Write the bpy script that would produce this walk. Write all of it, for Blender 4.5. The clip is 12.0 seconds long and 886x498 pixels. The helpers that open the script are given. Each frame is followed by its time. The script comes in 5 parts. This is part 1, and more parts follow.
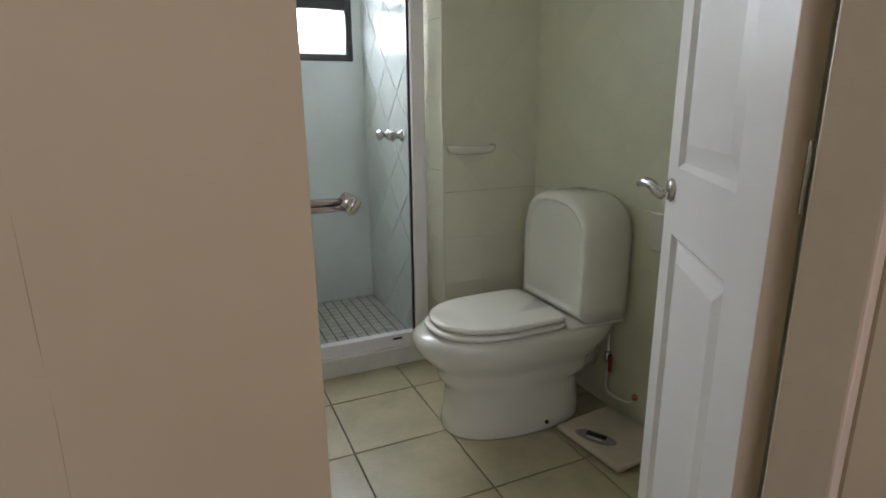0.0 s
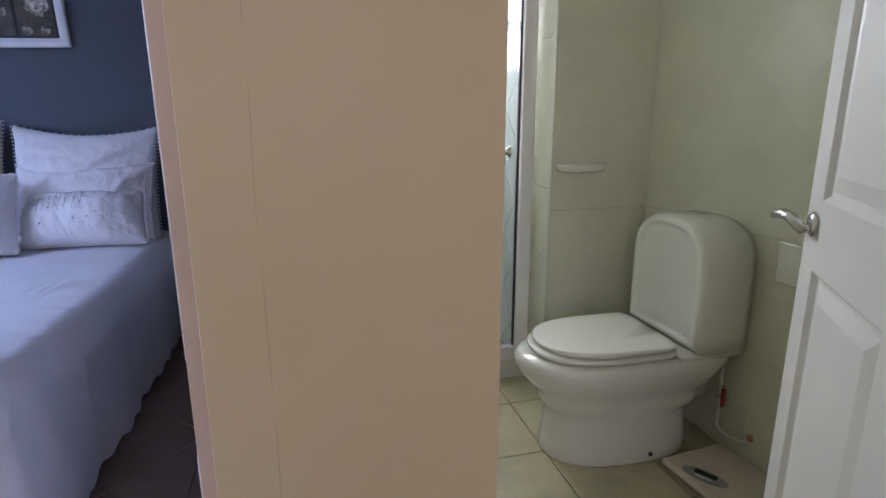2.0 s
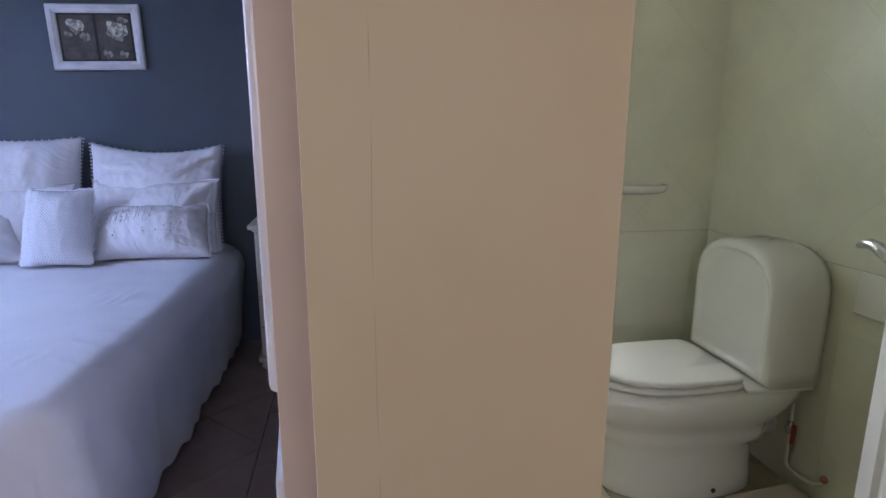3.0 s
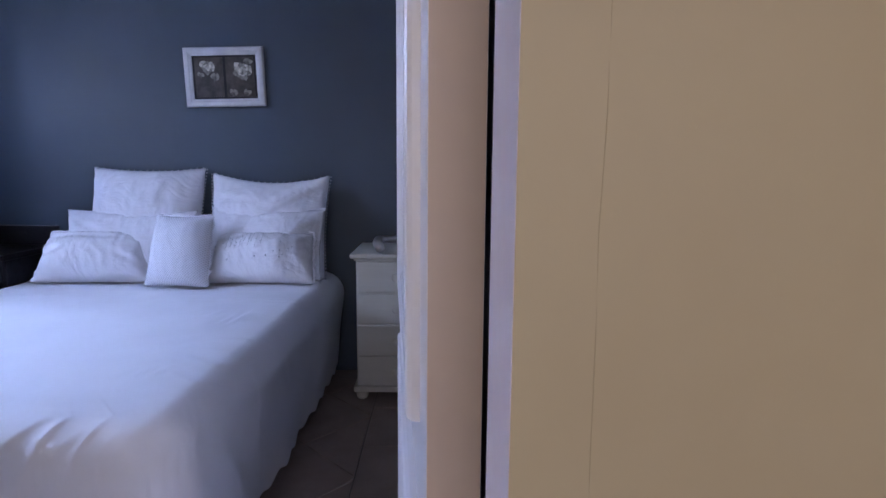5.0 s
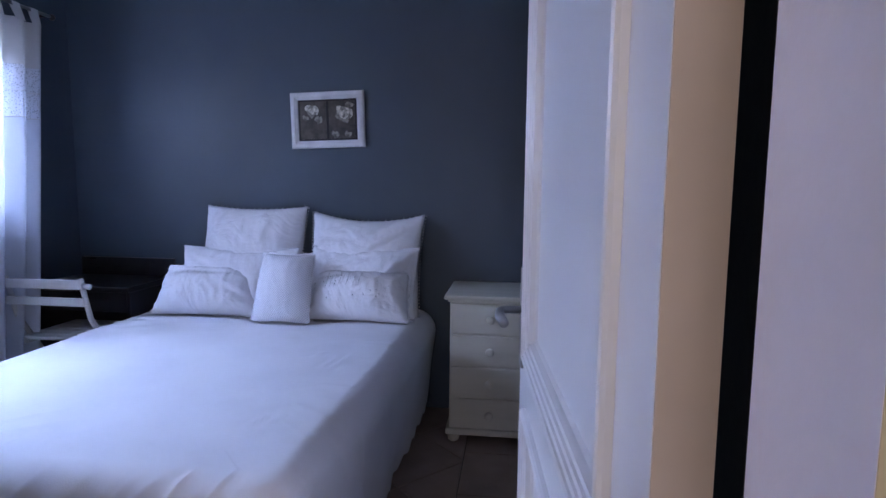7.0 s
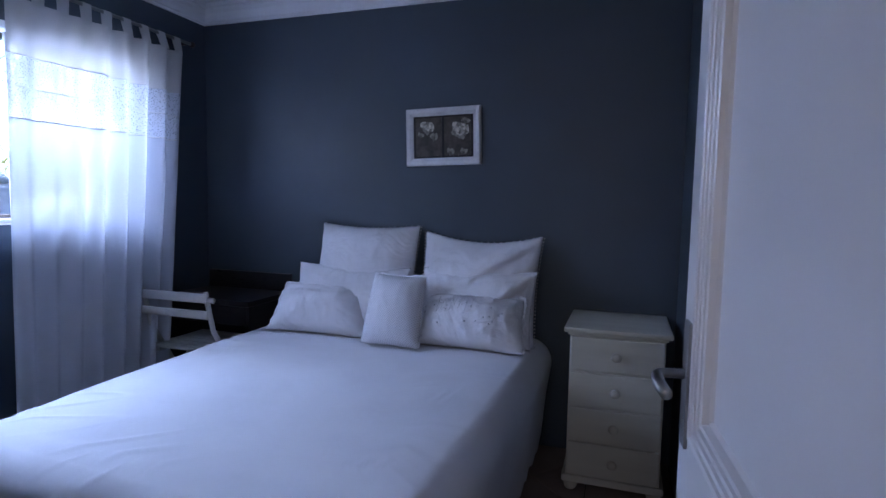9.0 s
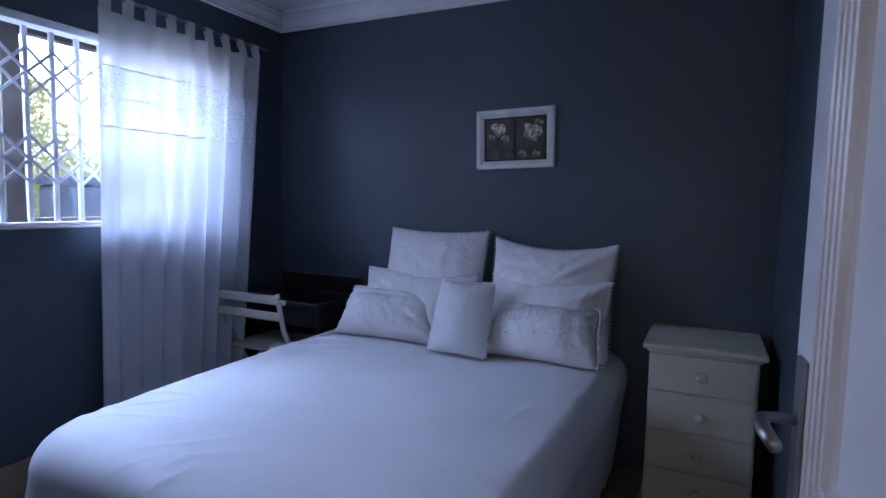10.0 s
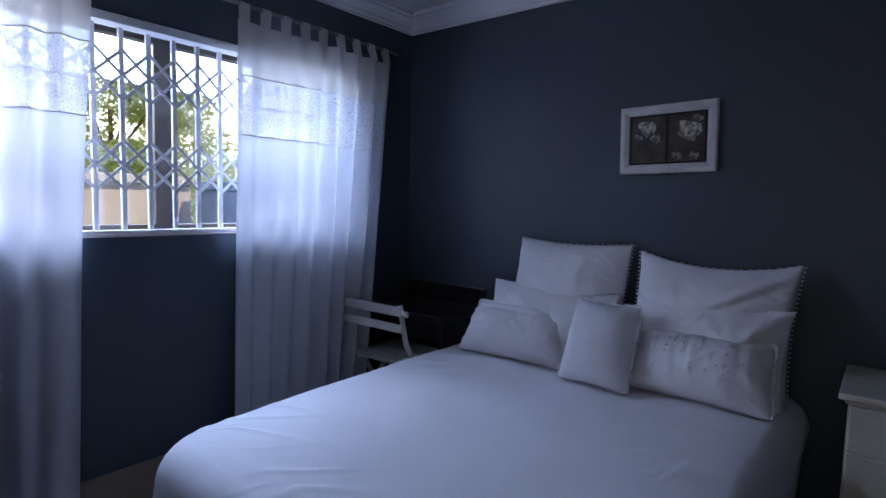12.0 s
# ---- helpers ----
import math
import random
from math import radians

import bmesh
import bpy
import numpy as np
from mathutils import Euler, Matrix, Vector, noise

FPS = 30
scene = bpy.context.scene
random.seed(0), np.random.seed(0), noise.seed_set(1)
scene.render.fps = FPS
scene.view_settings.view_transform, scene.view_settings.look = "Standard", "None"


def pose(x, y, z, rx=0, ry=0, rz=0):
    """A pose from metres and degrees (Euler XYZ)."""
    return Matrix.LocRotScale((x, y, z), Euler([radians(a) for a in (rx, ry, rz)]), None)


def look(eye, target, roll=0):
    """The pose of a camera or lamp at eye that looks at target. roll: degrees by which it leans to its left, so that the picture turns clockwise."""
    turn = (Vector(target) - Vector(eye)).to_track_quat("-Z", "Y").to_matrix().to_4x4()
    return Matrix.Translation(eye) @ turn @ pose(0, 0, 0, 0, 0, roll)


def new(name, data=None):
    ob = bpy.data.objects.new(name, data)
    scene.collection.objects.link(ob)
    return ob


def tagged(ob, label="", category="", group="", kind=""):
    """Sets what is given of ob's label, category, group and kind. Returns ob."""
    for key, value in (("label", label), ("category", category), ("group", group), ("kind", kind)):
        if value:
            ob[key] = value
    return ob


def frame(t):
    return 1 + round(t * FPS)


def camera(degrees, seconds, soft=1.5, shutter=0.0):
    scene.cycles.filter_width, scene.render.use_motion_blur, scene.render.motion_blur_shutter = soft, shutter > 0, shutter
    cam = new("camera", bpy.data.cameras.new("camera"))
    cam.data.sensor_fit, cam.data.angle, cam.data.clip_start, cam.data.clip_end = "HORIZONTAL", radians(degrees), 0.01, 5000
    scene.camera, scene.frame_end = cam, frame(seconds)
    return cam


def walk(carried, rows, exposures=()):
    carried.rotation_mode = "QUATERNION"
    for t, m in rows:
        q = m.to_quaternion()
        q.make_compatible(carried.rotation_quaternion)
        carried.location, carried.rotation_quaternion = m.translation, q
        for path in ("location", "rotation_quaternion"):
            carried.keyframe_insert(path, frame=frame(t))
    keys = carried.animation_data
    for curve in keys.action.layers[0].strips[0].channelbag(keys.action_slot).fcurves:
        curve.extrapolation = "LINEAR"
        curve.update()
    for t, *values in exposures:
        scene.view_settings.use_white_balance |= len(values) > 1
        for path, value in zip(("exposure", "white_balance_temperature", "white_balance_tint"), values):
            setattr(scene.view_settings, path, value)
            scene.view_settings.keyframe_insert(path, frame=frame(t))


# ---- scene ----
cam = camera(77.79, 12.0)
ROWS = [
    (0.0, pose(0.0025, 0.0100, 1.1633, 75.39, 0.53, -24.23)),
    (0.5, pose(-0.0076, -0.0039, 1.1681, 75.52, 0.37, -21.43)),
    (1.0, pose(-0.0277, 0.0054, 1.1751, 75.62, 0.10, -19.08)),
    (1.5, pose(-0.0442, 0.0168, 1.1813, 76.11, 0.15, -16.88)),
    (2.0, pose(-0.0570, 0.0208, 1.1957, 76.35, 0.10, -14.51)),
    (2.5, pose(-0.0754, 0.0291, 1.2059, 77.08, 0.01, -12.19)),
    (3.0, pose(-0.0931, 0.0394, 1.2105, 77.95, -0.11, -9.73)),
    (5.0, pose(-0.1499, 0.1038, 1.1770, 81.91, -0.43, -0.56)),
    (5.5, pose(-0.1666, 0.1163, 1.2159, 82.01, -0.55, 1.59)),
    (6.0, pose(-0.1892, 0.1270, 1.2319, 82.56, -0.49, 3.61)),
    (6.5, pose(-0.2142, 0.1362, 1.2571, 83.16, -0.33, 5.51)),
    (7.0, pose(-0.2460, 0.1316, 1.2751, 83.89, -0.50, 7.29)),
    (9.0, pose(-0.3242, 0.2936, 1.3023, 85.19, -1.00, 18.46)),
    (9.5, pose(-0.3387, 0.3279, 1.3000, 85.43, -1.15, 21.79)),
    (10.0, pose(-0.3454, 0.3722, 1.3187, 85.16, -1.23, 25.88)),
    (10.5, pose(-0.3640, 0.4067, 1.3349, 85.07, -1.21, 29.64)),
    (11.0, pose(-0.3884, 0.4530, 1.3476, 84.97, -1.49, 33.43)),
    (11.5, pose(-0.4345, 0.4967, 1.3511, 84.88, -1.50, 36.42)),
    (12.0, pose(-0.4728, 0.5472, 1.3458, 85.09, -1.50, 39.00)),
]
EXPOSE = [(0.0, 0.62, 6650, 21), (3.0, 0.86, 6500, 21), (5.5, 0.78, 6500, 21), (7.0, 0.70, 6500, 20), (9.0, 0.06, 6500, 16), (10.0, -0.08, 6550, 15), (10.5, -0.10, 6650, 15), (12.0, -0.58, 7000, 15)]
walk(cam, ROWS, EXPOSE)

# ---- plan, metres ----
FB = 0.0          # bathroom and passage floor
FZ = 0.09         # bedroom floor, one low step up
W, E, H = -2.732, -0.085, 3.009      # bedroom: window wall, door-side wall, headboard wall
Y0, Y1 = 0.333, 0.48                 # passage face and room face of the door wall
CORN, CEIL = 2.314, 2.41             # foot of the cornice, ceiling
BX0, BX1, BY1 = 0.045, 1.40, 2.24    # bathroom: left wall, cistern wall, shower front
BSY, BSX = 2.105, 0.940               # shelf wall and its outer corner
SHX, SHY = 0.91, 3.1                 # shower: tap wall, back wall
TS = 0.354                           # floor tile

# ---- light ----
world = bpy.data.worlds.new("sky")
scene.world = world
world.use_nodes = True
nt = world.node_tree
sky = nt.nodes.new("ShaderNodeTexSky")
sky.sky_type = 'NISHITA'
sky.sun_disc = False
sky.sun_elevation, sky.sun_rotation = radians(52), radians(70)
nt.links.new(sky.outputs[0], nt.nodes["Background"].inputs[0])
nt.nodes["Background"].inputs[1].default_value = 0.15

sun = new("sun", bpy.data.lights.new("sun", 'SUN'))
sun.data.energy, sun.data.angle, sun.data.color = 5.0, radians(0.5), (1.0, 0.95, 0.87)
sun.matrix_world = look((6, 2.2, 8), (0, 0, 0))


def window_light(name, eye, target, sx, sy, power, color):
    lamp = new(name, bpy.data.lights.new(name, 'AREA'))
    lamp.data.shape, lamp.data.size, lamp.data.size_y = 'RECTANGLE', sx, sy
    lamp.data.energy, lamp.data.color = power, color
    lamp.matrix_world = look(eye, target)
    return lamp


# the sky's light in the two outer thirds of the bedroom window, behind the curtains
window_light("bedroom_daylight", (W - 0.12, 2.26, 1.60), (W + 1, 2.26, 1.50), 0.46, 0.74, 10.5, (0.54, 0.69, 1.0))
window_light("bedroom_daylight", (W - 0.12, 0.94, 1.60), (W + 1, 1.1, 1.45), 0.48, 0.74, 11, (0.74, 0.82, 1.0))
# the high sky over the garden, falling steeply through the bare middle of the window
window_light("bedroom_daylight", (W - 0.90, 1.56, 2.32), (W + 1.9, 1.66, 0.85), 2.1, 0.8, 300, (0.41, 0.585, 1.0))
window_light("shower_daylight", (0.50, SHY + 0.20, 1.75), (0.50, SHY - 1, 1.45), 0.6, 0.5, 17, (0.84, 0.94, 1.0))
# added fill light behind the camera; no source is known there
window_light("passage_fill", (-0.1, -1.78, 1.45), (-0.2, 0.3, 1.2), 2.3, 1.4, 8.8, (1.0, 0.845, 0.845))


# ---- materials ----
def mat(name, color, rough=0.6, metal=0.0, var=0.08, scale=6.0, fine=60.0, bump=0.05, spec=0.5, second=None, coat=0.0, rand=0.0, wrinkle=0.0, islands=0.0, rvar=0.08):
    m = bpy.data.materials.new(name)
    m.use_nodes = True
    n, l = m.node_tree.nodes, m.node_tree.links
    b = n["Principled BSDF"]
    b.inputs["Roughness"].default_value, b.inputs["Metallic"].default_value = rough, metal
    b.inputs["Specular IOR Level"].default_value = spec
    b.inputs["Coat Weight"].default_value = coat
    co = n.new("ShaderNodeTexCoord")
    big, small = n.new("ShaderNodeTexNoise"), n.new("ShaderNodeTexNoise")
    big.inputs["Scale"].default_value, small.inputs["Scale"].default_value = scale, fine
    big.inputs["Detail"].default_value, small.inputs["Detail"].default_value = 5, 4
    for k in (big, small):
        l.new(co.outputs["Object"], k.inputs["Vector"])
    mix = n.new("ShaderNodeMix")
    mix.data_type = 'RGBA'
    second = second or tuple(c * (1 - 2.2 * var) for c in color)
    mix.inputs[6].default_value, mix.inputs[7].default_value = (*second, 1), (*color, 1)
    ramp = n.new("ShaderNodeMapRange")
    ramp.inputs[1].default_value, ramp.inputs[2].default_value = 0.32, 0.62
    l.new(big.outputs["Fac"], ramp.inputs[0])
    add = n.new("ShaderNodeMath")
    add.operation = 'MULTIPLY_ADD'
    l.new(small.outputs["Fac"], add.inputs[0])
    add.inputs[1].default_value, add.inputs[2].default_value = 0.5, -0.25
    tot = n.new("ShaderNodeMath")
    tot.operation, tot.use_clamp = 'ADD', True
    l.new(ramp.outputs[0], tot.inputs[0])
    l.new(add.outputs[0], tot.inputs[1])
    l.new(tot.outputs[0], mix.inputs[0])
    out = mix.outputs[2]
    if rand:
        info, hsv, mr = n.new("ShaderNodeObjectInfo"), n.new("ShaderNodeHueSaturation"), n.new("ShaderNodeMapRange")
        l.new(info.outputs["Random"], mr.inputs[0])
        mr.inputs[3].default_value, mr.inputs[4].default_value = 1 - rand, 1 + rand
        l.new(mr.outputs[0], hsv.inputs["Value"])
        l.new(out, hsv.inputs["Color"])
        out = hsv.outputs[0]
    l.new(out, b.inputs["Base Color"])
    rr = n.new("ShaderNodeMapRange")
    rr.inputs[3].default_value, rr.inputs[4].default_value = max(rough - rvar, 0.02), min(rough + rvar, 1)
    l.new(small.outputs["Fac"], rr.inputs[0])
    l.new(rr.outputs[0], b.inputs["Roughness"])
    if islands:
        geo, hsv, mr = n.new("ShaderNodeNewGeometry"), n.new("ShaderNodeHueSaturation"), n.new("ShaderNodeMapRange")
        l.new(geo.outputs["Random Per Island"], mr.inputs[0])
        mr.inputs[3].default_value, mr.inputs[4].default_value = 1 - islands, 1 + islands * 0.6
        l.new(mr.outputs[0], hsv.inputs["Value"])
        l.new(out, hsv.inputs["Color"])
        l.new(hsv.outputs[0], b.inputs["Base Color"])
    if bump:
        bp = n.new("ShaderNodeBump")
        bp.inputs["Strength"].default_value, bp.inputs["Distance"].default_value = bump, 0.01
        l.new(small.outputs["Fac"], bp.inputs["Height"])
        l.new(bp.outputs[0], b.inputs["Normal"])
        if wrinkle:
            wr, w2 = n.new("ShaderNodeTexNoise"), n.new("ShaderNodeBump")
            wr.inputs["Scale"].default_value, wr.inputs["Detail"].default_value, wr.inputs["Distortion"].default_value = 5.0, 3, 1.6
            sq = n.new("ShaderNodeMath")
            sq.operation = 'PINGPONG'
            sq.inputs[1].default_value = 0.22
            l.new(co.outputs["Object"], wr.inputs["Vector"])
            l.new(wr.outputs["Fac"], sq.inputs[0])
            l.new(sq.outputs[0], w2.inputs["Height"])
            w2.inputs["Strength"].default_value, w2.inputs["Distance"].default_value = wrinkle, 0.06
            l.new(w2.outputs[0], bp.inputs["Normal"])
    return m


def stretched(m, sx, sy, sz):
    """Stretches the grain of a material."""
    n, l = m.node_tree.nodes, m.node_tree.links
    mp = n.new("ShaderNodeMapping")
    mp.inputs["Scale"].default_value = (sx, sy, sz)
    co = [k for k in n if k.bl_idname == "ShaderNodeTexCoord"][0]
    l.new(co.outputs["Object"], mp.inputs[0])
    for k in n:
        if k.bl_idname == "ShaderNodeTexNoise":
            l.new(mp.outputs[0], k.inputs["Vector"])
    return m


BEIGE = mat("beige_wall_paint", (0.472, 0.410, 0.275), 0.55, var=0.05, scale=2.2, second=(0.435, 0.362, 0.232), fine=35, bump=0.06)
BLUE = mat("slate_blue_wall_paint", (0.055, 0.079, 0.106), 0.5, var=0.06, scale=2.0, fine=70, bump=0.08)
CEILW = mat("white_ceiling_paint", (0.78, 0.78, 0.80), 0.7, var=0.03, scale=2, fine=40, bump=0.06)
CORNW = mat("white_cornice_plaster", (0.78, 0.78, 0.80), 0.6, var=0.04, scale=5, fine=80, bump=0.03)
GLOSS = mat("white_gloss_enamel", (0.81, 0.795, 0.79), 0.30, var=0.015, scale=2, fine=5, bump=0.02, rvar=0.03)
HINGE = mat("peach_cream_paint", (0.62, 0.50, 0.40), 0.5, var=0.04, scale=5, fine=40, bump=0.03)
FRAMEW = mat("white_frame_enamel", (0.77, 0.67, 0.65), 0.38, var=0.04, scale=5, fine=60, bump=0.06)
# lighter copy of the wall beige: light on reveal and edge put into colour
LITBEIGE = mat("lightened_beige_frame_enamel", (0.68, 0.58, 0.44), 0.36, var=0.04, scale=4, fine=50, bump=0.03)
BTILE = mat("cream_ceramic_floor_tile", (0.50, 0.45, 0.29), 0.32, var=0.10, scale=5, fine=40, bump=0.03, rand=0.05)
GROUT = mat("brown_grout", (0.16, 0.12, 0.07), 0.9, var=0.2, scale=20, fine=120, bump=0.2)
WTILE = mat("cream_glazed_wall_tile", (0.72, 0.72, 0.57), 0.16, var=0.03, scale=4, fine=30, bump=0.012, rand=0.01)
WGROUT = mat("pale_wall_grout", (0.62, 0.62, 0.46), 0.6, var=0.1, scale=20, fine=120, bump=0.1)
STILE = mat("white_glazed_shower_tile", (0.68, 0.73, 0.72), 0.14, var=0.03, scale=4, fine=30, bump=0.015, rand=0.02)
MOSAIC = mat("grey_white_mosaic", (0.52, 0.52, 0.47), 0.45, var=0.1, scale=14, fine=90, bump=0.05, rand=0.08)
DGROUT = mat("dark_mosaic_grout", (0.07, 0.065, 0.05), 0.9, var=0.2)
RTILE = mat("brown_grey_ceramic_floor_tile", (0.30, 0.23, 0.19), 0.38, var=0.14, scale=5, fine=45, bump=0.04, rand=0.06)
RGROUT = mat("dark_floor_grout", (0.09, 0.07, 0.06), 0.9, var=0.2, scale=20, fine=120, bump=0.2)
SKIRT = mat("tan_tile_skirting", (0.34, 0.26, 0.20), 0.4, var=0.12, scale=5, fine=45, bump=0.04)
CERAMIC = mat("glazed_white_ceramic", (0.72, 0.715, 0.63), 0.09, var=0.015, scale=3, fine=6, bump=0.0, coat=0.6, rvar=0.02)
SEATP = mat("ivory_seat_plastic", (0.74, 0.73, 0.64), 0.25, var=0.02, scale=3, fine=8, bump=0.0, rvar=0.02)
CHROME = mat("brushed_chrome", (0.62, 0.61, 0.60), 0.22, metal=1.0, var=0.05, scale=10, fine=150, bump=0.02)
NICKEL = mat("satin_nickel", (0.36, 0.35, 0.34), 0.34, metal=1.0, var=0.05, scale=10, fine=150, bump=0.02)
COPPER = mat("copper_pipe", (0.55, 0.28, 0.16), 0.4, metal=1.0, var=0.15, scale=30)
REDP = mat("red_valve_plastic", (0.34, 0.04, 0.025), 0.5, var=0.1)
WPLASTIC = mat("white_plastic", (0.70, 0.69, 0.62), 0.4, var=0.04, scale=10)
SCALEP = mat("peach_cream_plastic", (0.66, 0.58, 0.46), 0.45, var=0.04, scale=10)
GREYP = mat("grey_display_plastic", (0.30, 0.29, 0.27), 0.3, var=0.1, scale=40)
DARKP = mat("dark_lcd", (0.03, 0.035, 0.035), 0.2, var=0.1)
BLACKF = mat("black_window_frame", (0.02, 0.02, 0.022), 0.45, var=0.1)
LINEN = mat("white_cotton_bedspread", (0.80, 0.80, 0.83), 0.85, var=0.03, scale=4, fine=260, bump=0.06, spec=0.2)
COTTON = mat("white_cotton_pillowcase", (0.80, 0.80, 0.83), 0.85, var=0.03, scale=6, fine=300, bump=0.08, spec=0.2, wrinkle=0.28)
CROCHET = mat("white_crochet", (0.72, 0.73, 0.78), 0.9, var=0.02, scale=8, fine=200, bump=0.1, spec=0.1)
cn, cl = CROCHET.node_tree.nodes, CROCHET.node_tree.links
loops, flat_xy, parts_xyz = cn.new("ShaderNodeTexVoronoi"), cn.new("ShaderNodeCombineXYZ"), cn.new("ShaderNodeSeparateXYZ")
loops.voronoi_dimensions = '2D'
loops.inputs["Scale"].default_value, loops.inputs["Randomness"].default_value = 92, 0.15
cl.new([k for k in cn if k.bl_idname == "ShaderNodeTexCoord"][0].outputs["Object"], parts_xyz.inputs[0])
for a, b in (("X", "Z"), ("Z", "X")):                        # loops run on the slant
    mixer = cn.new("ShaderNodeMath")
    mixer.operation = 'ADD' if a == "X" else 'SUBTRACT'
    cl.new(parts_xyz.outputs[a], mixer.inputs[0])
    cl.new(parts_xyz.outputs[b], mixer.inputs[1])
    cl.new(mixer.outputs[0], flat_xy.inputs["X" if a == "X" else "Y"])
cl.new(flat_xy.outputs[0], loops.inputs["Vector"])
knit = [k for k in cn if k.bl_idname == "ShaderNodeBump"][0]
knit.inputs["Strength"].default_value, knit.inputs["Distance"].default_value = 0.6, 0.004
cl.new(loops.outputs["Distance"], knit.inputs["Height"])
hole, thread = cn.new("ShaderNodeMapRange"), cn.new("ShaderNodeMix")
hole.inputs[1].default_value, hole.inputs[2].default_value = 0.12, 0.40
cl.new(loops.outputs["Distance"], hole.inputs[0])
thread.data_type = 'RGBA'
thread.inputs[6].default_value, thread.inputs[7].default_value = (0.58, 0.59, 0.63, 1), (0.78, 0.79, 0.83, 1)
cl.new(hole.outputs[0], thread.inputs[0])
cl.new(thread.outputs[2], cn["Principled BSDF"].inputs["Base Color"])
WOODW = stretched(mat("white_painted_pine", (0.56, 0.535, 0.445), 0.42, var=0.05, scale=5, fine=60, bump=0.05), 0.4, 3, 3)
CHAIRW = mat("white_painted_slats", (0.62, 0.61, 0.58), 0.5, var=0.08, scale=9, fine=60, bump=0.05)
DARKW = stretched(mat("dark_stained_wood", (0.013, 0.011, 0.012), 0.3, var=0.15, scale=6, fine=50, bump=0.04), 0.4, 4, 4)
PICW = mat("white_picture_frame", (0.70, 0.70, 0.70), 0.45, var=0.08, scale=12, fine=70, bump=0.08)
MATB = mat("black_passepartout", (0.018, 0.016, 0.016), 0.6)
PHOTO = mat("sepia_photo_print", (0.095, 0.08, 0.062), 0.35, var=0.25, scale=18, fine=70, bump=0, second=(0.035, 0.03, 0.025))
PETAL = mat("printed_white_rose", (0.60, 0.56, 0.47), 0.4, var=0.25, scale=60, fine=120, bump=0, islands=0.6)
DIMPETAL = mat("printed_pale_leaf", (0.31, 0.285, 0.235), 0.4, var=0.25, scale=60, fine=120, bump=0, islands=0.5)
ALU = mat("white_powder_coated_steel", (0.74, 0.75, 0.78), 0.35, var=0.05, scale=20)
BRONZE = mat("bronze_aluminium", (0.075, 0.06, 0.05), 0.4, metal=0.3, var=0.1)
LEAF = mat("green_foliage", (0.25, 0.31, 0.10), 0.5, var=0.3, scale=3, second=(0.16, 0.22, 0.07))
ln, ll = LEAF.node_tree.nodes, LEAF.node_tree.links
glow, both = ln.new("ShaderNodeBsdfTranslucent"), ln.new("ShaderNodeMixShader")
glow.inputs[0].default_value, both.inputs[0].default_value = (0.74, 0.80, 0.36, 1), 0.6
ll.new(ln["Principled BSDF"].outputs[0], both.inputs[1])
ll.new(glow.outputs[0], both.inputs[2])
ll.new(both.outputs[0], ln["Material Output"].inputs[0])
BARK = mat("brown_bark", (0.24, 0.19, 0.13), 0.9, var=0.25, scale=12, bump=0.4)
GRASS = mat("garden_ground", (0.22, 0.22, 0.12), 0.95, var=0.25, scale=2, bump=0.3)
PLASTER = mat("pinkish_garden_wall_plaster", (0.74, 0.64, 0.57), 0.9, var=0.1, scale=2, bump=0.2)
BLUEP = mat("blue_plastic_bin", (0.04, 0.09, 0.22), 0.5, var=0.1)
POM = mat("dark_and_white_bobble_trim", (0.65, 0.66, 0.70), 0.9, var=0.05)


def glass(name, color, rough):
    m = bpy.data.materials.new(name)
    m.use_nodes = True
    b = m.node_tree.nodes["Principled BSDF"]
    b.inputs["Base Color"].default_value = (*color, 1)
    b.inputs["Roughness"].default_value = rough
    b.inputs["Transmission Weight"].default_value = 1
    b.inputs["IOR"].default_value = 1.45
    return m


CLEAR = glass("clear_glass", (0.93, 0.97, 0.96), 0.0)
FROST = glass("frosted_glass", (0.95, 0.96, 0.97), 0.35)


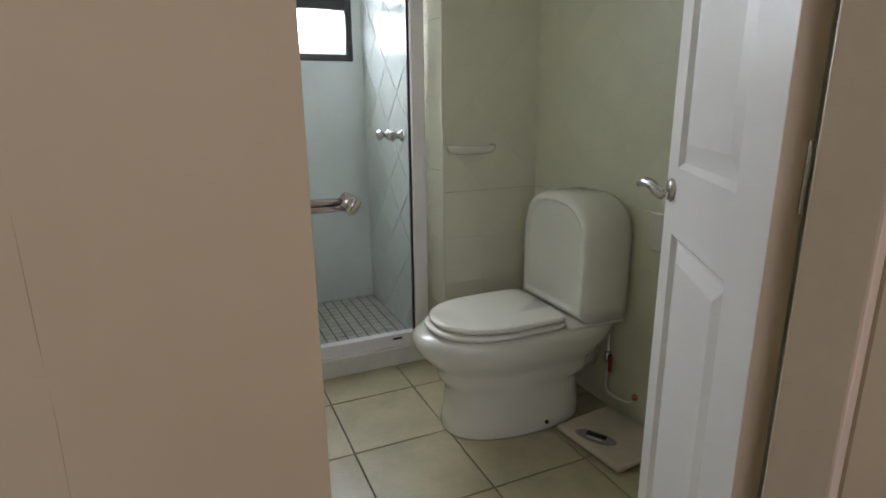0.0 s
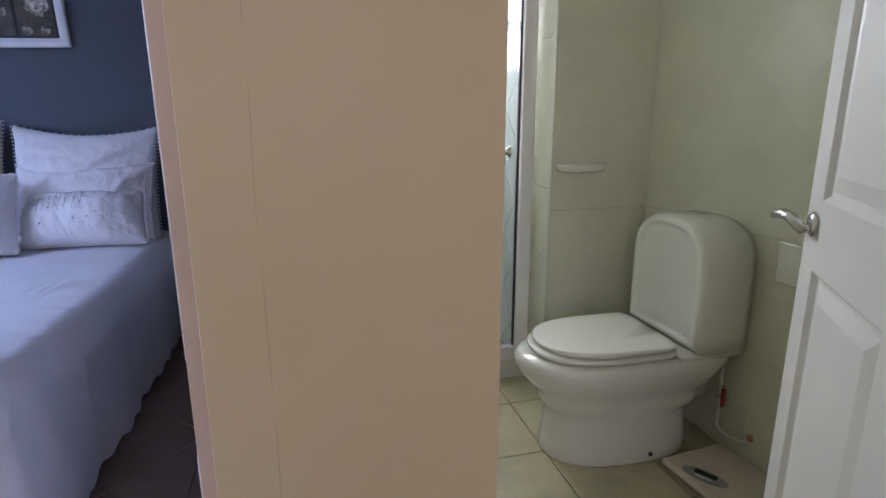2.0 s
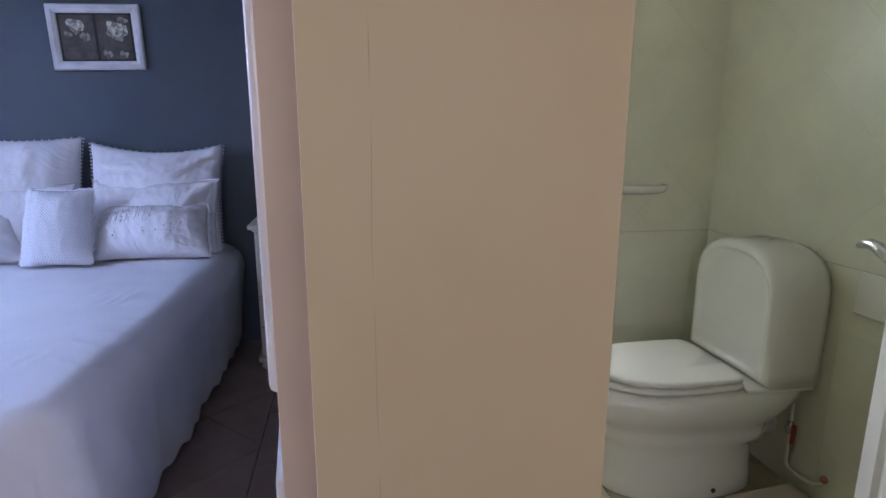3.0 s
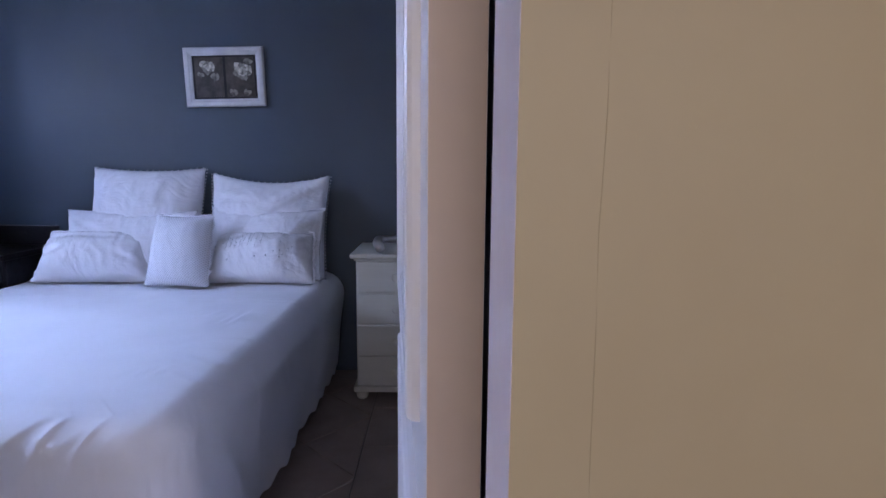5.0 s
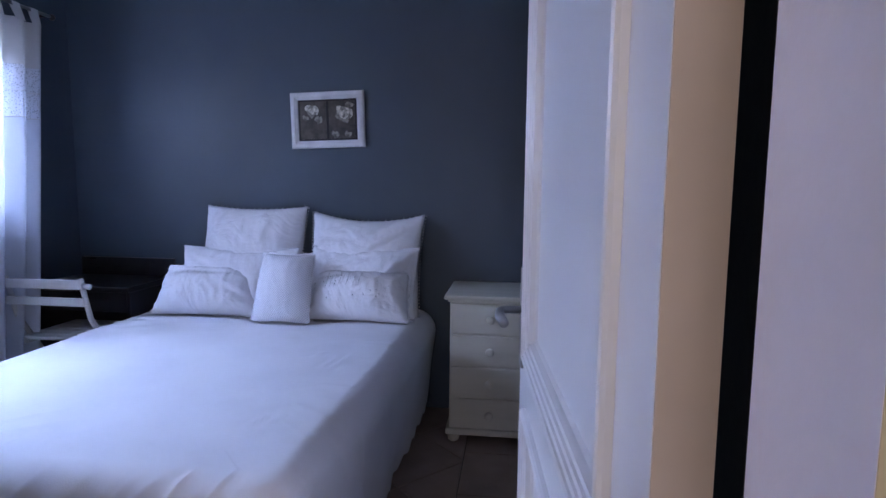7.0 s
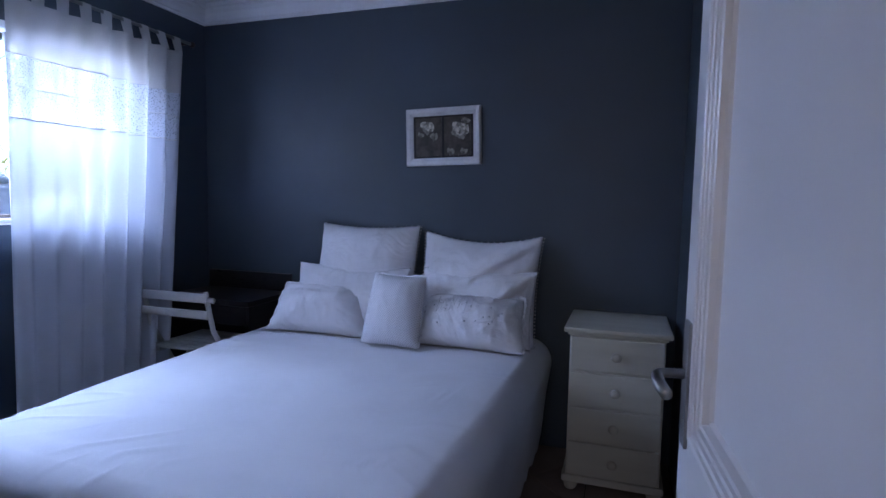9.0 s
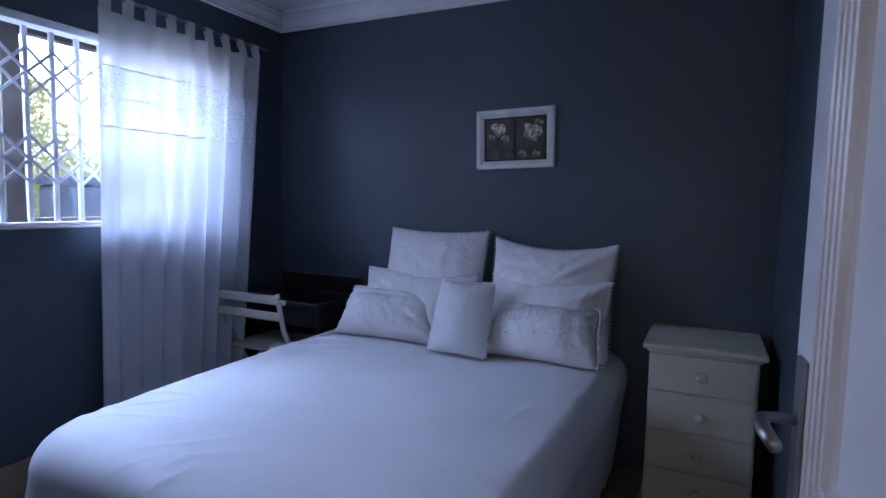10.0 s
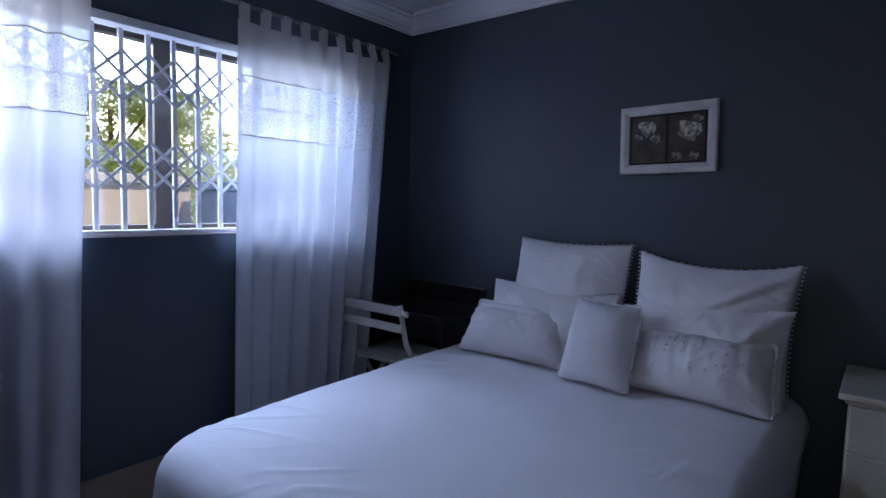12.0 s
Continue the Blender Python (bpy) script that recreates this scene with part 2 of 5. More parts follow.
def sheer(name, color, through_share, lace=0.0, lace_scale=130.0):
    """Thin curtain cloth: diffuse, translucent and partly open weave."""
    m = bpy.data.materials.new(name)
    m.use_nodes = True
    n, l = m.node_tree.nodes, m.node_tree.links
    n.remove(n["Principled BSDF"])
    d, t, o = n.new("ShaderNodeBsdfDiffuse"), n.new("ShaderNodeBsdfTranslucent"), n.new("ShaderNodeBsdfTransparent")
    a, b = n.new("ShaderNodeMixShader"), n.new("ShaderNodeMixShader")
    co, weave = n.new("ShaderNodeTexCoord"), n.new("ShaderNodeTexNoise")
    weave.inputs["Scale"].default_value = 240
    l.new(co.outputs["Object"], weave.inputs["Vector"])
    tone = n.new("ShaderNodeMix")
    tone.data_type = 'RGBA'
    tone.inputs[6].default_value, tone.inputs[7].default_value = (*[c * 0.9 for c in color], 1), (*color, 1)
    l.new(weave.outputs["Fac"], tone.inputs[0])
    l.new(tone.outputs[2], d.inputs[0])
    l.new(tone.outputs[2], t.inputs[0])
    a.inputs[0].default_value = 0.20
    l.new(d.outputs[0], a.inputs[1])
    l.new(t.outputs[0], a.inputs[2])
    b.inputs[0].default_value = through_share
    if lace:
        v, r = n.new("ShaderNodeTexVoronoi"), n.new("ShaderNodeMapRange")
        v.inputs["Scale"].default_value = lace_scale
        l.new(co.outputs["Object"], v.inputs["Vector"])
        l.new(v.outputs["Distance"], r.inputs[0])
        r.inputs[1].default_value, r.inputs[2].default_value = 0.22, 0.34
        r.inputs[3].default_value, r.inputs[4].default_value = lace, through_share
        l.new(r.outputs[0], b.inputs[0])
    l.new(a.outputs[0], b.inputs[1])
    l.new(o.outputs[0], b.inputs[2])
    l.new(b.outputs[0], n["Material Output"].inputs[0])
    return m


SHEER = sheer("white_sheer_curtain", (0.74, 0.76, 0.82), 0.02)
SHEERTOP = sheer("ivory_curtain_heading", (0.78, 0.76, 0.74), 0.05)
LACE = sheer("broderie_lace_band", (0.80, 0.82, 0.88), 0.03, lace=0.6)


# ---- mesh helpers ----
def mesh_of(name, bm, material, smooth=False):
    me = bpy.data.meshes.new(name)
    bmesh.ops.recalc_face_normals(bm, faces=bm.faces)
    bm.to_mesh(me)
    bm.free()
    me.materials.append(material)
    if smooth:
        for f in me.polygons:
            f.use_smooth = True
    return me


def part(name, bm, material, parent=None, label="", smooth=False, kind=""):
    ob = new(name, mesh_of(name, bm, material, smooth))
    if parent is not None:
        ob.parent = parent
    return tagged(ob, label=label, kind=kind)


def box(x0, y0, z0, x1, y1, z1, bev=0.0, seg=2, m=None, bm=None):
    bm = bm or bmesh.new()
    r = bmesh.ops.create_cube(bm, size=1)
    vs = r["verts"]
    bmesh.ops.transform(bm, matrix=Matrix.Translation(((x0 + x1) / 2, (y0 + y1) / 2, (z0 + z1) / 2)) @ Matrix.Diagonal((x1 - x0, y1 - y0, z1 - z0, 1)), verts=vs)
    if bev:
        es = list({e for v in vs for e in v.link_edges})
        r = bmesh.ops.bevel(bm, geom=es, offset=bev, segments=seg, affect='EDGES', profile=0.5)
        vs = list({v for f in r["faces"] for v in f.verts} | {v for v in vs if v.is_valid})
    if m is not None:
        bmesh.ops.transform(bm, matrix=m, verts=vs)
    return bm


def lathe(profile, seg=20, m=None, bm=None):
    """Turns (radius, height) pairs round z."""
    bm = bm or bmesh.new()
    rings = []
    for r, z in profile:
        rings.append([bm.verts.new((r * math.cos(2 * math.pi * i / seg), r * math.sin(2 * math.pi * i / seg), z)) for i in range(seg)])
    for a, b in zip(rings, rings[1:]):
        for i in range(seg):
            bm.faces.new((a[i], a[(i + 1) % seg], b[(i + 1) % seg], b[i]))
    bm.faces.new(rings[0][::-1])
    bm.faces.new(rings[-1])
    if m is not None:
        bmesh.ops.transform(bm, matrix=m, verts=[v for r in rings for v in r])
    return bm


def rod(a, b, r, seg=12, bm=None):
    a, b = Vector(a), Vector(b)
    m = Matrix.Translation(a) @ (b - a).to_track_quat("Z", "Y").to_matrix().to_4x4()
    return lathe([(r, 0), (r, (b - a).length)], seg, m, bm)


def tube(points, radii, seg=12, bm=None, flat=1.0):
    """A tube along a line of points."""
    bm = bm or bmesh.new()
    pts = [Vector(p) for p in points]
    if not isinstance(radii, (list, tuple)):
        radii = [radii] * len(pts)
    rings = []
    up = Vector((0, 0, 1))
    for i, p in enumerate(pts):
        d = (pts[min(i + 1, len(pts) - 1)] - pts[max(i - 1, 0)]).normalized()
        s = d.cross(up)
        s = s.normalized() if s.length > 1e-4 else Vector((1, 0, 0))
        t = s.cross(d).normalized()
        rings.append([bm.verts.new(p + radii[i] * (math.cos(2 * math.pi * k / seg) * s + flat * math.sin(2 * math.pi * k / seg) * t)) for k in range(seg)])
    for a, b in zip(rings, rings[1:]):
        for i in range(seg):
            bm.faces.new((a[i], a[(i + 1) % seg], b[(i + 1) % seg], b[i]))
    bm.faces.new(rings[0][::-1])
    bm.faces.new(rings[-1])
    return bm


def loft(rings, cap=True, bm=None):
    bm = bm or bmesh.new()
    vs = [[bm.verts.new(p) for p in r] for r in rings]
    n = len(vs[0])
    for a, b in zip(vs, vs[1:]):
        for i in range(n):
            bm.faces.new((a[i], a[(i + 1) % n], b[(i + 1) % n], b[i]))
    if cap:
        bm.faces.new(vs[0][::-1])
        bm.faces.new(vs[-1])
    return bm


def thing(name, label, category, at=(0, 0, 0), turn=0, group="", kind=""):
    ob = new(name)
    ob.matrix_world = pose(*at, 0, 0, turn)
    return tagged(ob, label=label, category=category, group=group, kind=kind)


def structure(name, bm, material, label, category, smooth=False):
    return tagged(part(name, bm, material, smooth=smooth), label=label, category=category, kind="structure")


def clip_poly(poly, x0, y0, x1, y1):
    for ax, lim, sign in ((0, x0, 1), (0, x1, -1), (1, y0, 1), (1, y1, -1)):
        out = []
        for a, b in zip(poly, poly[1:] + poly[:1]):
            ia, ib = sign * (a[ax] - lim) >= 0, sign * (b[ax] - lim) >= 0
            if ia:
                out.append(a)
            if ia != ib:
                t = (lim - a[ax]) / (b[ax] - a[ax])
                out.append((a[0] + t * (b[0] - a[0]), a[1] + t * (b[1] - a[1])))
        poly = out
        if len(poly) < 3:
            return []
    return poly


def tile_field(x0, y0, x1, y1, size, turn, ox, oy, gap):
    """The outlines of square tiles laid at an angle, cut to a rectangle."""
    c, s = math.cos(radians(turn)), math.sin(radians(turn))
    n = int(max(x1 - x0, y1 - y0) / size * 1.5) + 4
    ci, cj = (((x0 + x1) / 2 - ox) * c + ((y0 + y1) / 2 - oy) * s) / size, (-((x0 + x1) / 2 - ox) * s + ((y0 + y1) / 2 - oy) * c) / size
    for i in range(int(ci) - n, int(ci) + n):
        for j in range(int(cj) - n, int(cj) + n):
            g = gap / 2
            q = [(i * size + g, j * size + g), ((i + 1) * size - g, j * size + g), ((i + 1) * size - g, (j + 1) * size - g), (i * size + g, (j + 1) * size - g)]
            p = clip_poly([(ox + u * c - v * s, oy + u * s + v * c) for u, v in q], x0, y0, x1, y1)
            if p and abs(sum(a[0] * b[1] - b[0] * a[1] for a, b in zip(p, p[1:] + p[:1]))) > 2e-4:
                yield p


def lay_tiles(parent, outlines, place, thick, material, name="tile", e=0.0025):
    """Each tile a mesh of its own with a small eased edge; place turns (u, v, height) into a point."""
    for p in outlines:
        cx, cy = sum(a[0] for a in p) / len(p), sum(a[1] for a in p) / len(p)
        bm = bmesh.new()
        lo = [bm.verts.new(place(u, v, 0)) for u, v in p]
        mid = [bm.verts.new(place(u, v, thick - 0.6 * e)) for u, v in p]
        top = []
        for u, v in p:
            d = math.hypot(u - cx, v - cy) or 1
            top.append(bm.verts.new(place(u + (cx - u) / d * e, v + (cy - v) / d * e, thick)))
        k = len(p)
        for a, b in ((lo, mid), (mid, top)):
            for i in range(k):
                bm.faces.new((a[i], a[(i + 1) % k], b[(i + 1) % k], b[i]))
        bm.faces.new(top)
        part(name, bm, material, parent)


# ---- structure: passage and door wall ----
TOP = 2.6
DOOR = 2.12       # head of the openings
BD0, BD1 = -0.955, -0.1230      # bedroom doorway
TD0, TD1 = 0.062, 0.655        # bathroom doorway

backdrop = bpy.data.materials.new("hazy_white_sky")
backdrop.use_nodes = True
backdrop.node_tree.nodes["Principled BSDF"].inputs["Base Color"].default_value = (0.8, 0.8, 0.8, 1)
backdrop.node_tree.nodes["Principled BSDF"].inputs["Emission Color"].default_value = (0.93, 0.97, 1.0, 1)
backdrop.node_tree.nodes["Principled BSDF"].inputs["Emission Strength"].default_value = 4.0
structure("backdrop", box(-59.5, -45, -0.32, -59, 50, 28), backdrop, "hazy white sky over the far garden", "sky")
structure("ground", box(-60, -60, -0.40, 60, 60, -0.32), GRASS, "sunlit grassy garden ground outside the house", "ground")
structure("floor_passage", box(-1.6, -1.8, -0.2, 1.66, Y1 - 0.04, FB), RTILE, "brown grey tiled passage floor", "floor")
structure("wall_passage_east", box(1.40, -1.8, 0, 1.66, Y0, TOP), BEIGE, "beige painted passage wall", "wall")
structure("wall_passage_west", box(-1.75, -1.8, -0.2, -1.6, Y0, TOP), BEIGE, "beige painted passage wall", "wall")
# unseen wall; its wide opening is made up to hold the passage fill
bm = box(-1.75, -1.95, -0.2, -1.3, -1.8, TOP)
box(1.1, -1.95, -0.2, 1.66, -1.8, TOP, bm=bm)
box(-1.3, -1.95, -0.2, 1.1, -1.8, 0.7, bm=bm)
box(-1.3, -1.95, 2.2, 1.1, -1.8, TOP, bm=bm)
structure("wall_passage_south", bm, BEIGE, "beige painted passage wall with an added opening for the fill light", "wall")
structure("ceiling_passage", box(-1.75, -1.95, TOP, 1.66, Y0, TOP + 0.1), CEILW, "white painted passage ceiling", "ceiling")

# the wall with both doors: passage side beige, bedroom side blue, bathroom side tiled
pier = box(BD1 + 0.006, Y0, -0.2, TD0, 0.436, TOP, 0.0002, 1)
structure("wall_pier", pier, BEIGE, "beige painted pier between the two doorways", "wall")
structure("wall_door_west", box(W, Y0, -0.2, BD0 - 0.004, Y1 - 0.03, TOP), BEIGE, "beige painted wall beside the bedroom door", "wall")
structure("wall_door_east", box(TD1 + 0.02, Y0, -0.2, BX1, 0.418, TOP), BEIGE, "beige painted wall beside the bathroom door", "wall")
structure("wall_over_bedroom_door", box(BD0 - 0.004, Y0, DOOR, BD1 + 0.004, Y1 - 0.03, TOP), BEIGE, "beige painted wall over the bedroom door", "wall")
structure("wall_over_bathroom_door", box(TD0, Y0, DOOR, TD1 + 0.02, Y1 - 0.03, TOP), BEIGE, "beige painted wall over the bathroom door", "wall")
# hairline joint in the plaster
CRACK = mat("dark_hairline", (0.41, 0.35, 0.23), 0.9)
structure("trim", tube([(-0.081 + 0.0015 * noise.noise(Vector((0, 0, k * 0.7))), Y0 + 0.0001, 0.1 + 0.05 * k) for k in range(40)], 0.0003, 6), CRACK, "hairline crack in the beige plaster", "crack")


def door_frame(name, x0, x1, z0, label, hinge_right=True):
    f = thing(name, label, "door frame", kind="structure")
    for side, xa, xb in (("left", x0 - 0.0, x0 + 0.012), ("right", x1 - 0.0003, x1 + 0.0004)):
        part("jamb", box(xa, Y0 + 0.0003, z0, xb, Y0 + 0.102, DOOR), FRAMEW, f)
    part("head", box(x0 + 0.012, Y0 + 0.002, DOOR - 0.03, x1 - 0.012, Y0 + 0.102, DOOR, 0.003), FRAMEW, f)
    return f


door_frame("door_frame_1", BD0, BD1 + 0.0060, 0, "white enamelled frame of the bedroom doorway")
bf = thing("door_frame_2", "beige painted frame of the bathroom doorway", "door frame", kind="structure")
# jamb takes the lightened beige, the head keeps the plain one
part("jamb", box(TD1, Y0 + 0.003, 0, TD1 + 0.02, Y0 + 0.085, DOOR, 0.004), LITBEIGE, bf)
part("head", box(TD0, Y0 + 0.003, DOOR - 0.03, TD1, Y0 + 0.085, DOOR, 0.004), BEIGE, bf)
structure("threshold", box(BD0 + 0.001, Y0 + 0.001, -0.1, BD1 - 0.001, Y1, FZ), RTILE, "tiled step up into the bedroom", "step")

# ---- structure: bedroom ----
structure("floor_bedroom", box(W - 0.25, Y1, -0.1, E, H, FZ - 0.008), RGROUT, "brown grey ceramic floor tiles with a diagonal field", "floor")
structure("wall_headboard", box(W - 0.25, H, -0.3, E + 0.13, H + 0.2, TOP), BLUE, "slate blue painted wall behind the bed", "wall")
structure("wall_bedroom_east", box(E, 0.4362, -0.3, E + 0.07, H, TOP), BLUE, "slate blue painted wall beside the door", "wall")
bm = box(W - 0.25, Y1 - 0.0298, -0.1, BD0 - 0.005, Y1, TOP)
box(BD0 - 0.005, Y1 - 0.0298, DOOR + 0.001, E - 0.001, Y1, TOP, bm=bm)
structure("wall_bedroom_south", bm, BLUE, "slate blue painted wall with the bedroom doorway", "wall")
WY0, WY1, WZ0, WZ1 = 0.66, 2.50, 1.180, 2.0
bm = box(W - 0.25, Y1, -0.3, W, WY0, TOP)
box(W - 0.25, WY1, -0.3, W, H, TOP, bm=bm)
box(W - 0.25, WY0, -0.3, W, WY1, WZ0, bm=bm)
box(W - 0.25, WY0, WZ1, W, WY1, TOP, bm=bm)
structure("wall_window", bm, BLUE, "slate blue painted wall with the bedroom window", "wall")
structure("ceiling_bedroom", box(W - 0.25, Y1, CEIL, E + 0.07, H + 0.2, CEIL + 0.1), CEILW, "white painted bedroom ceiling", "ceiling")

# cornice: a moulded profile run round the room
prof = [(0.0, CORN), (0.012, CORN), (0.014, CORN + 0.012), (0.022, CORN + 0.016), (0.030, CORN + 0.034), (0.046, CORN + 0.052), (0.066, CORN + 0.064), (0.070, CORN + 0.074), (0.084, CORN + 0.078), (0.088, CEIL), (0.0, CEIL)]


def cornice_run(a, b, inward):
    a, b, n = Vector((*a, 0)), Vector((*b, 0)), Vector((*inward, 0))
    d = (b - a).normalized()
    return loft([[p + n * u + d * (u * s) + Vector((0, 0, z)) for u, z in prof] for p, s in ((a, 1), (b, -1))])


for a, b, n in (((W, H), (E, H), (0, -1)), ((W, Y1), (W, H), (1, 0)), ((E, H), (E, Y1), (-1, 0)), ((E, Y1), (W, Y1), (0, 1))):
    structure("cornice", cornice_run(a, b, n), CORNW, "white moulded plaster cornice", "cornice")
structure("baseboard", box(W + 0.001, Y1, FZ, W + 0.011, H - 0.001, 0.272, 0.003), SKIRT, "tan tile skirting under the window", "baseboard")

# ---- structure: bathroom ----
structure("floor_bathroom", box(BX0, Y1 - 0.04, -0.2, BX1 + 0.1, BY1 + 0.01, FB - 0.006), GROUT, "cream ceramic floor tiles with brown joints", "floor")
structure("wall_bathroom_west", box(E + 0.07, 0.4362, -0.2, BX0, SHY + 0.2, TOP), WTILE, "cream tiled bathroom wall", "wall")
structure("wall_bathroom_south", box(0.745, 0.4182, -0.2, BX1, Y1, TOP), WTILE, "cream tiled wall beside the bathroom door", "wall")
structure("wall_over_bath_door", box(BX0, Y1 - 0.0298, DOOR + 0.001, TD1 + 0.02, Y1, TOP), WTILE, "cream tiled wall over the bathroom door", "wall")
toilet_wall = structure("wall_toilet", box(BX1 + 0.006, Y0, -0.2, BX1 + 0.16, BSY + 0.12, TOP), WGROUT, "cream glazed tiles laid diagonally behind the toilet", "wall")
shelf_wall = structure("wall_shelf", box(BSX + 0.006, BSY + 0.006, -0.2, BX1 + 0.006, BY1 + 0.12, TOP), WGROUT, "cream glazed tiled wall with a soap shelf", "wall")
tap_wall = structure("wall_taps", box(SHX + 0.006, BY1 + 0.12, -0.2, SHX + 0.1, SHY, TOP), WGROUT, "white glazed diagonal shower tiles with the taps", "wall")
SW0, SW1, SZ0, SZ1 = 0.22, 0.856, 1.402, 1.98
bm = box(BX0 - 0.1, SHY, -0.2, SW0, SHY + 0.2, TOP)
box(SW1, SHY, -0.2, SHX + 0.2, SHY + 0.2, TOP, bm=bm)
box(SW0, SHY, -0.2, SW1, SHY + 0.2, SZ0, bm=bm)
box(SW0, SHY, SZ1, SW1, SHY + 0.2, TOP, bm=bm)
structure("wall_shower_back", bm, STILE, "white glazed shower wall with a small window", "wall")
structure("ceiling_bathroom", box(E + 0.07, Y1, 2.45, BX1 + 0.16, SHY + 0.2, 2.55), CEILW, "white painted bathroom ceiling", "ceiling")
shower_floor = structure("floor_shower", box(BX0, BY1 + 0.09, -0.2, SHX + 0.006, SHY, 0.046), DGROUT, "small square mosaic tiles on the shower floor", "floor")
structure("kerb", box(BX0, BY1 - 0.005, -0.1, BSX - 0.001, BY1 + 0.09, 0.085, 0.008, 3), WPLASTIC, "white tiled kerb of the shower", "kerb")
structure("trim", rod((BSX + 0.004, BSY + 0.004, 0.0), (BSX + 0.004, BSY + 0.004, 2.45), 0.0055, 10), CERAMIC, "glossy white edge trim of the tiles", "trim", smooth=True)


# ---- doors ----
def panel_face(bm, x0, z0, x1, z1, y, depth, steps):
    """A moulded panel pressed into a face that looks towards -y: nested rings at the given insets and depths."""
    rings = []
    for inset, d in steps:
        rings.append([(x0 + inset, y + d, z0 + inset), (x1 - inset, y + d, z0 + inset), (x1 - inset, y + d, z1 - inset), (x0 + inset, y + d, z1 - inset)])
    vs = [[bm.verts.new(p) for p in r] for r in rings]
    for a, b in zip(vs, vs[1:]):
        for i in range(4):
            bm.faces.new((a[i], a[(i + 1) % 4], b[(i + 1) % 4], b[i]))
    bm.faces.new(vs[-1])


def leaf(bm, width, height, thick, panels, steps):
    """A door leaf in x 0..width, y 0..thick, z 0..height with panels in both faces."""
    xs = sorted({0, width, *[p[0] for p in panels], *[p[2] for p in panels]})
    zs = sorted({0, height, *[p[1] for p in panels], *[p[3] for p in panels]})
    holes = {(p[0], p[1]) for p in panels}
    for y, sign in ((0, 1), (thick, -1)):
        for xa, xb in zip(xs, xs[1:]):
            for za, zb in zip(zs, zs[1:]):
                if any(p[0] <= xa and xb <= p[2] and p[1] <= za and zb <= p[3] for p in panels):
                    continue
                bm.faces.new([bm.verts.new(q) for q in ((xa, y, za), (xb, y, za), (xb, y, zb), (xa, y, zb))])
        for p in panels:
            panel_face(bm, p[0], p[1], p[2], p[3], y, 0, [(i, sign * d) for i, d in steps])
    b = 0.0
    for q in (((0, 0, 0), (0, thick, 0), (0, thick, height), (0, 0, height)), ((width, 0, 0), (width, thick, 0), (width, thick, height), (width, 0, height)),
              ((0, 0, 0), (width, 0, 0), (width, thick, 0), (0, thick, 0)), ((0, 0, height), (width, 0, height), (width, thick, height), (0, thick, height))):
        bm.faces.new([bm.verts.new(v) for v in q])
    bmesh.ops.remove_doubles(bm, verts=bm.verts, dist=0.0002)
    return bm


MOULD = [(0.0, 0.0), (0.001, -0.007)]
for k in range(4):               # four reeds, then the sunk field
    MOULD += [(0.003 + 0.0105 * k, -0.011 + 0.003 * k), (0.0065 + 0.0105 * k, -0.013 + 0.003 * k), (0.010 + 0.0105 * k, -0.011 + 0.003 * k), (0.0118 + 0.0105 * k, 0.003 + 0.003 * k)]
MOULD += [(0.047, 0.006), (0.050, 0.012)]
RAISED = [(0.0, 0.0), (0.012, 0.010), (0.020, 0.011), (0.052, 0.002), (0.056, 0.002)]


def stretch_leaf(name, a, b, z0, z1, thick, panels, steps, label):
    """A leaf from the hinge a to the latch b in plan; its far face lies to the right of that way."""
    a, b = Vector(a), Vector(b)
    d = b - a
    ob = thing(name, label, "door", (a.x, a.y, z0), math.degrees(math.atan2(d.y, d.x)), kind="structure")
    part("panelled_leaf", leaf(bmesh.new(), d.length, z1 - z0, thick, panels, steps), GLOSS, ob)
    return ob


# bedroom leaf: seen face towards the room's bed, hinge at the pier
LW = 0.797
# local x runs from hinge to latch; local +y is to the left of that way, so the seen face is y = thick
door1 = stretch_leaf("door_1", (-0.117, 0.479), (-0.184, 1.273), FZ + 0.008, 2.10, 0.040,
                     [(0.085, 0.22, LW - 0.115, 0.765), (0.085, 0.86, LW - 0.115, 1.90)], MOULD, "open white gloss panelled bedroom door")


def lever(parent, x, z, y_face, out, along, plate):
    """A lever handle on a leaf; out: the side it stands out to, along: which way the grip points."""
    if plate:
        part("back_plate", box(x - 0.02, min(y_face, y_face + out * 0.006), z - 0.115, x + 0.02, max(y_face, y_face + out * 0.006), z + 0.085, 0.002), NICKEL, parent)
    else:
        part("rose", lathe([(0.0, 0), (0.025, 0), (0.026, 0.004), (0.022, 0.009), (0.0, 0.009)][1:4], 24, Matrix.Translation((x, y_face, z)) @ Matrix.Rotation(radians(-90 * out), 4, 'X')), NICKEL, parent, smooth=True)
    y1 = y_face + out * 0.05
    g = [(x, y_face, z), (x, y_face + out * 0.035, z), (x + along * 0.006, y1 - out * 0.004, z), (x + along * 0.02, y1, z), (x + along * 0.05, y1 + out * 0.001, z - 0.002), (x + along * 0.090, y1 - out * 0.004, z - 0.006)]
    part("lever", tube(g, [0.0075, 0.0075, 0.008, 0.009, 0.0098, 0.0092], 14), NICKEL, parent, smooth=True)


lever(door1, LW - 0.045, 1.03 - FZ, 0.040, 1, -1, True)
for z in (0.25, 1.75):
    part("hinge", rod((0.012, -0.005, z), (0.012, -0.005, z + 0.1), 0.005), NICKEL, door1, smooth=True)

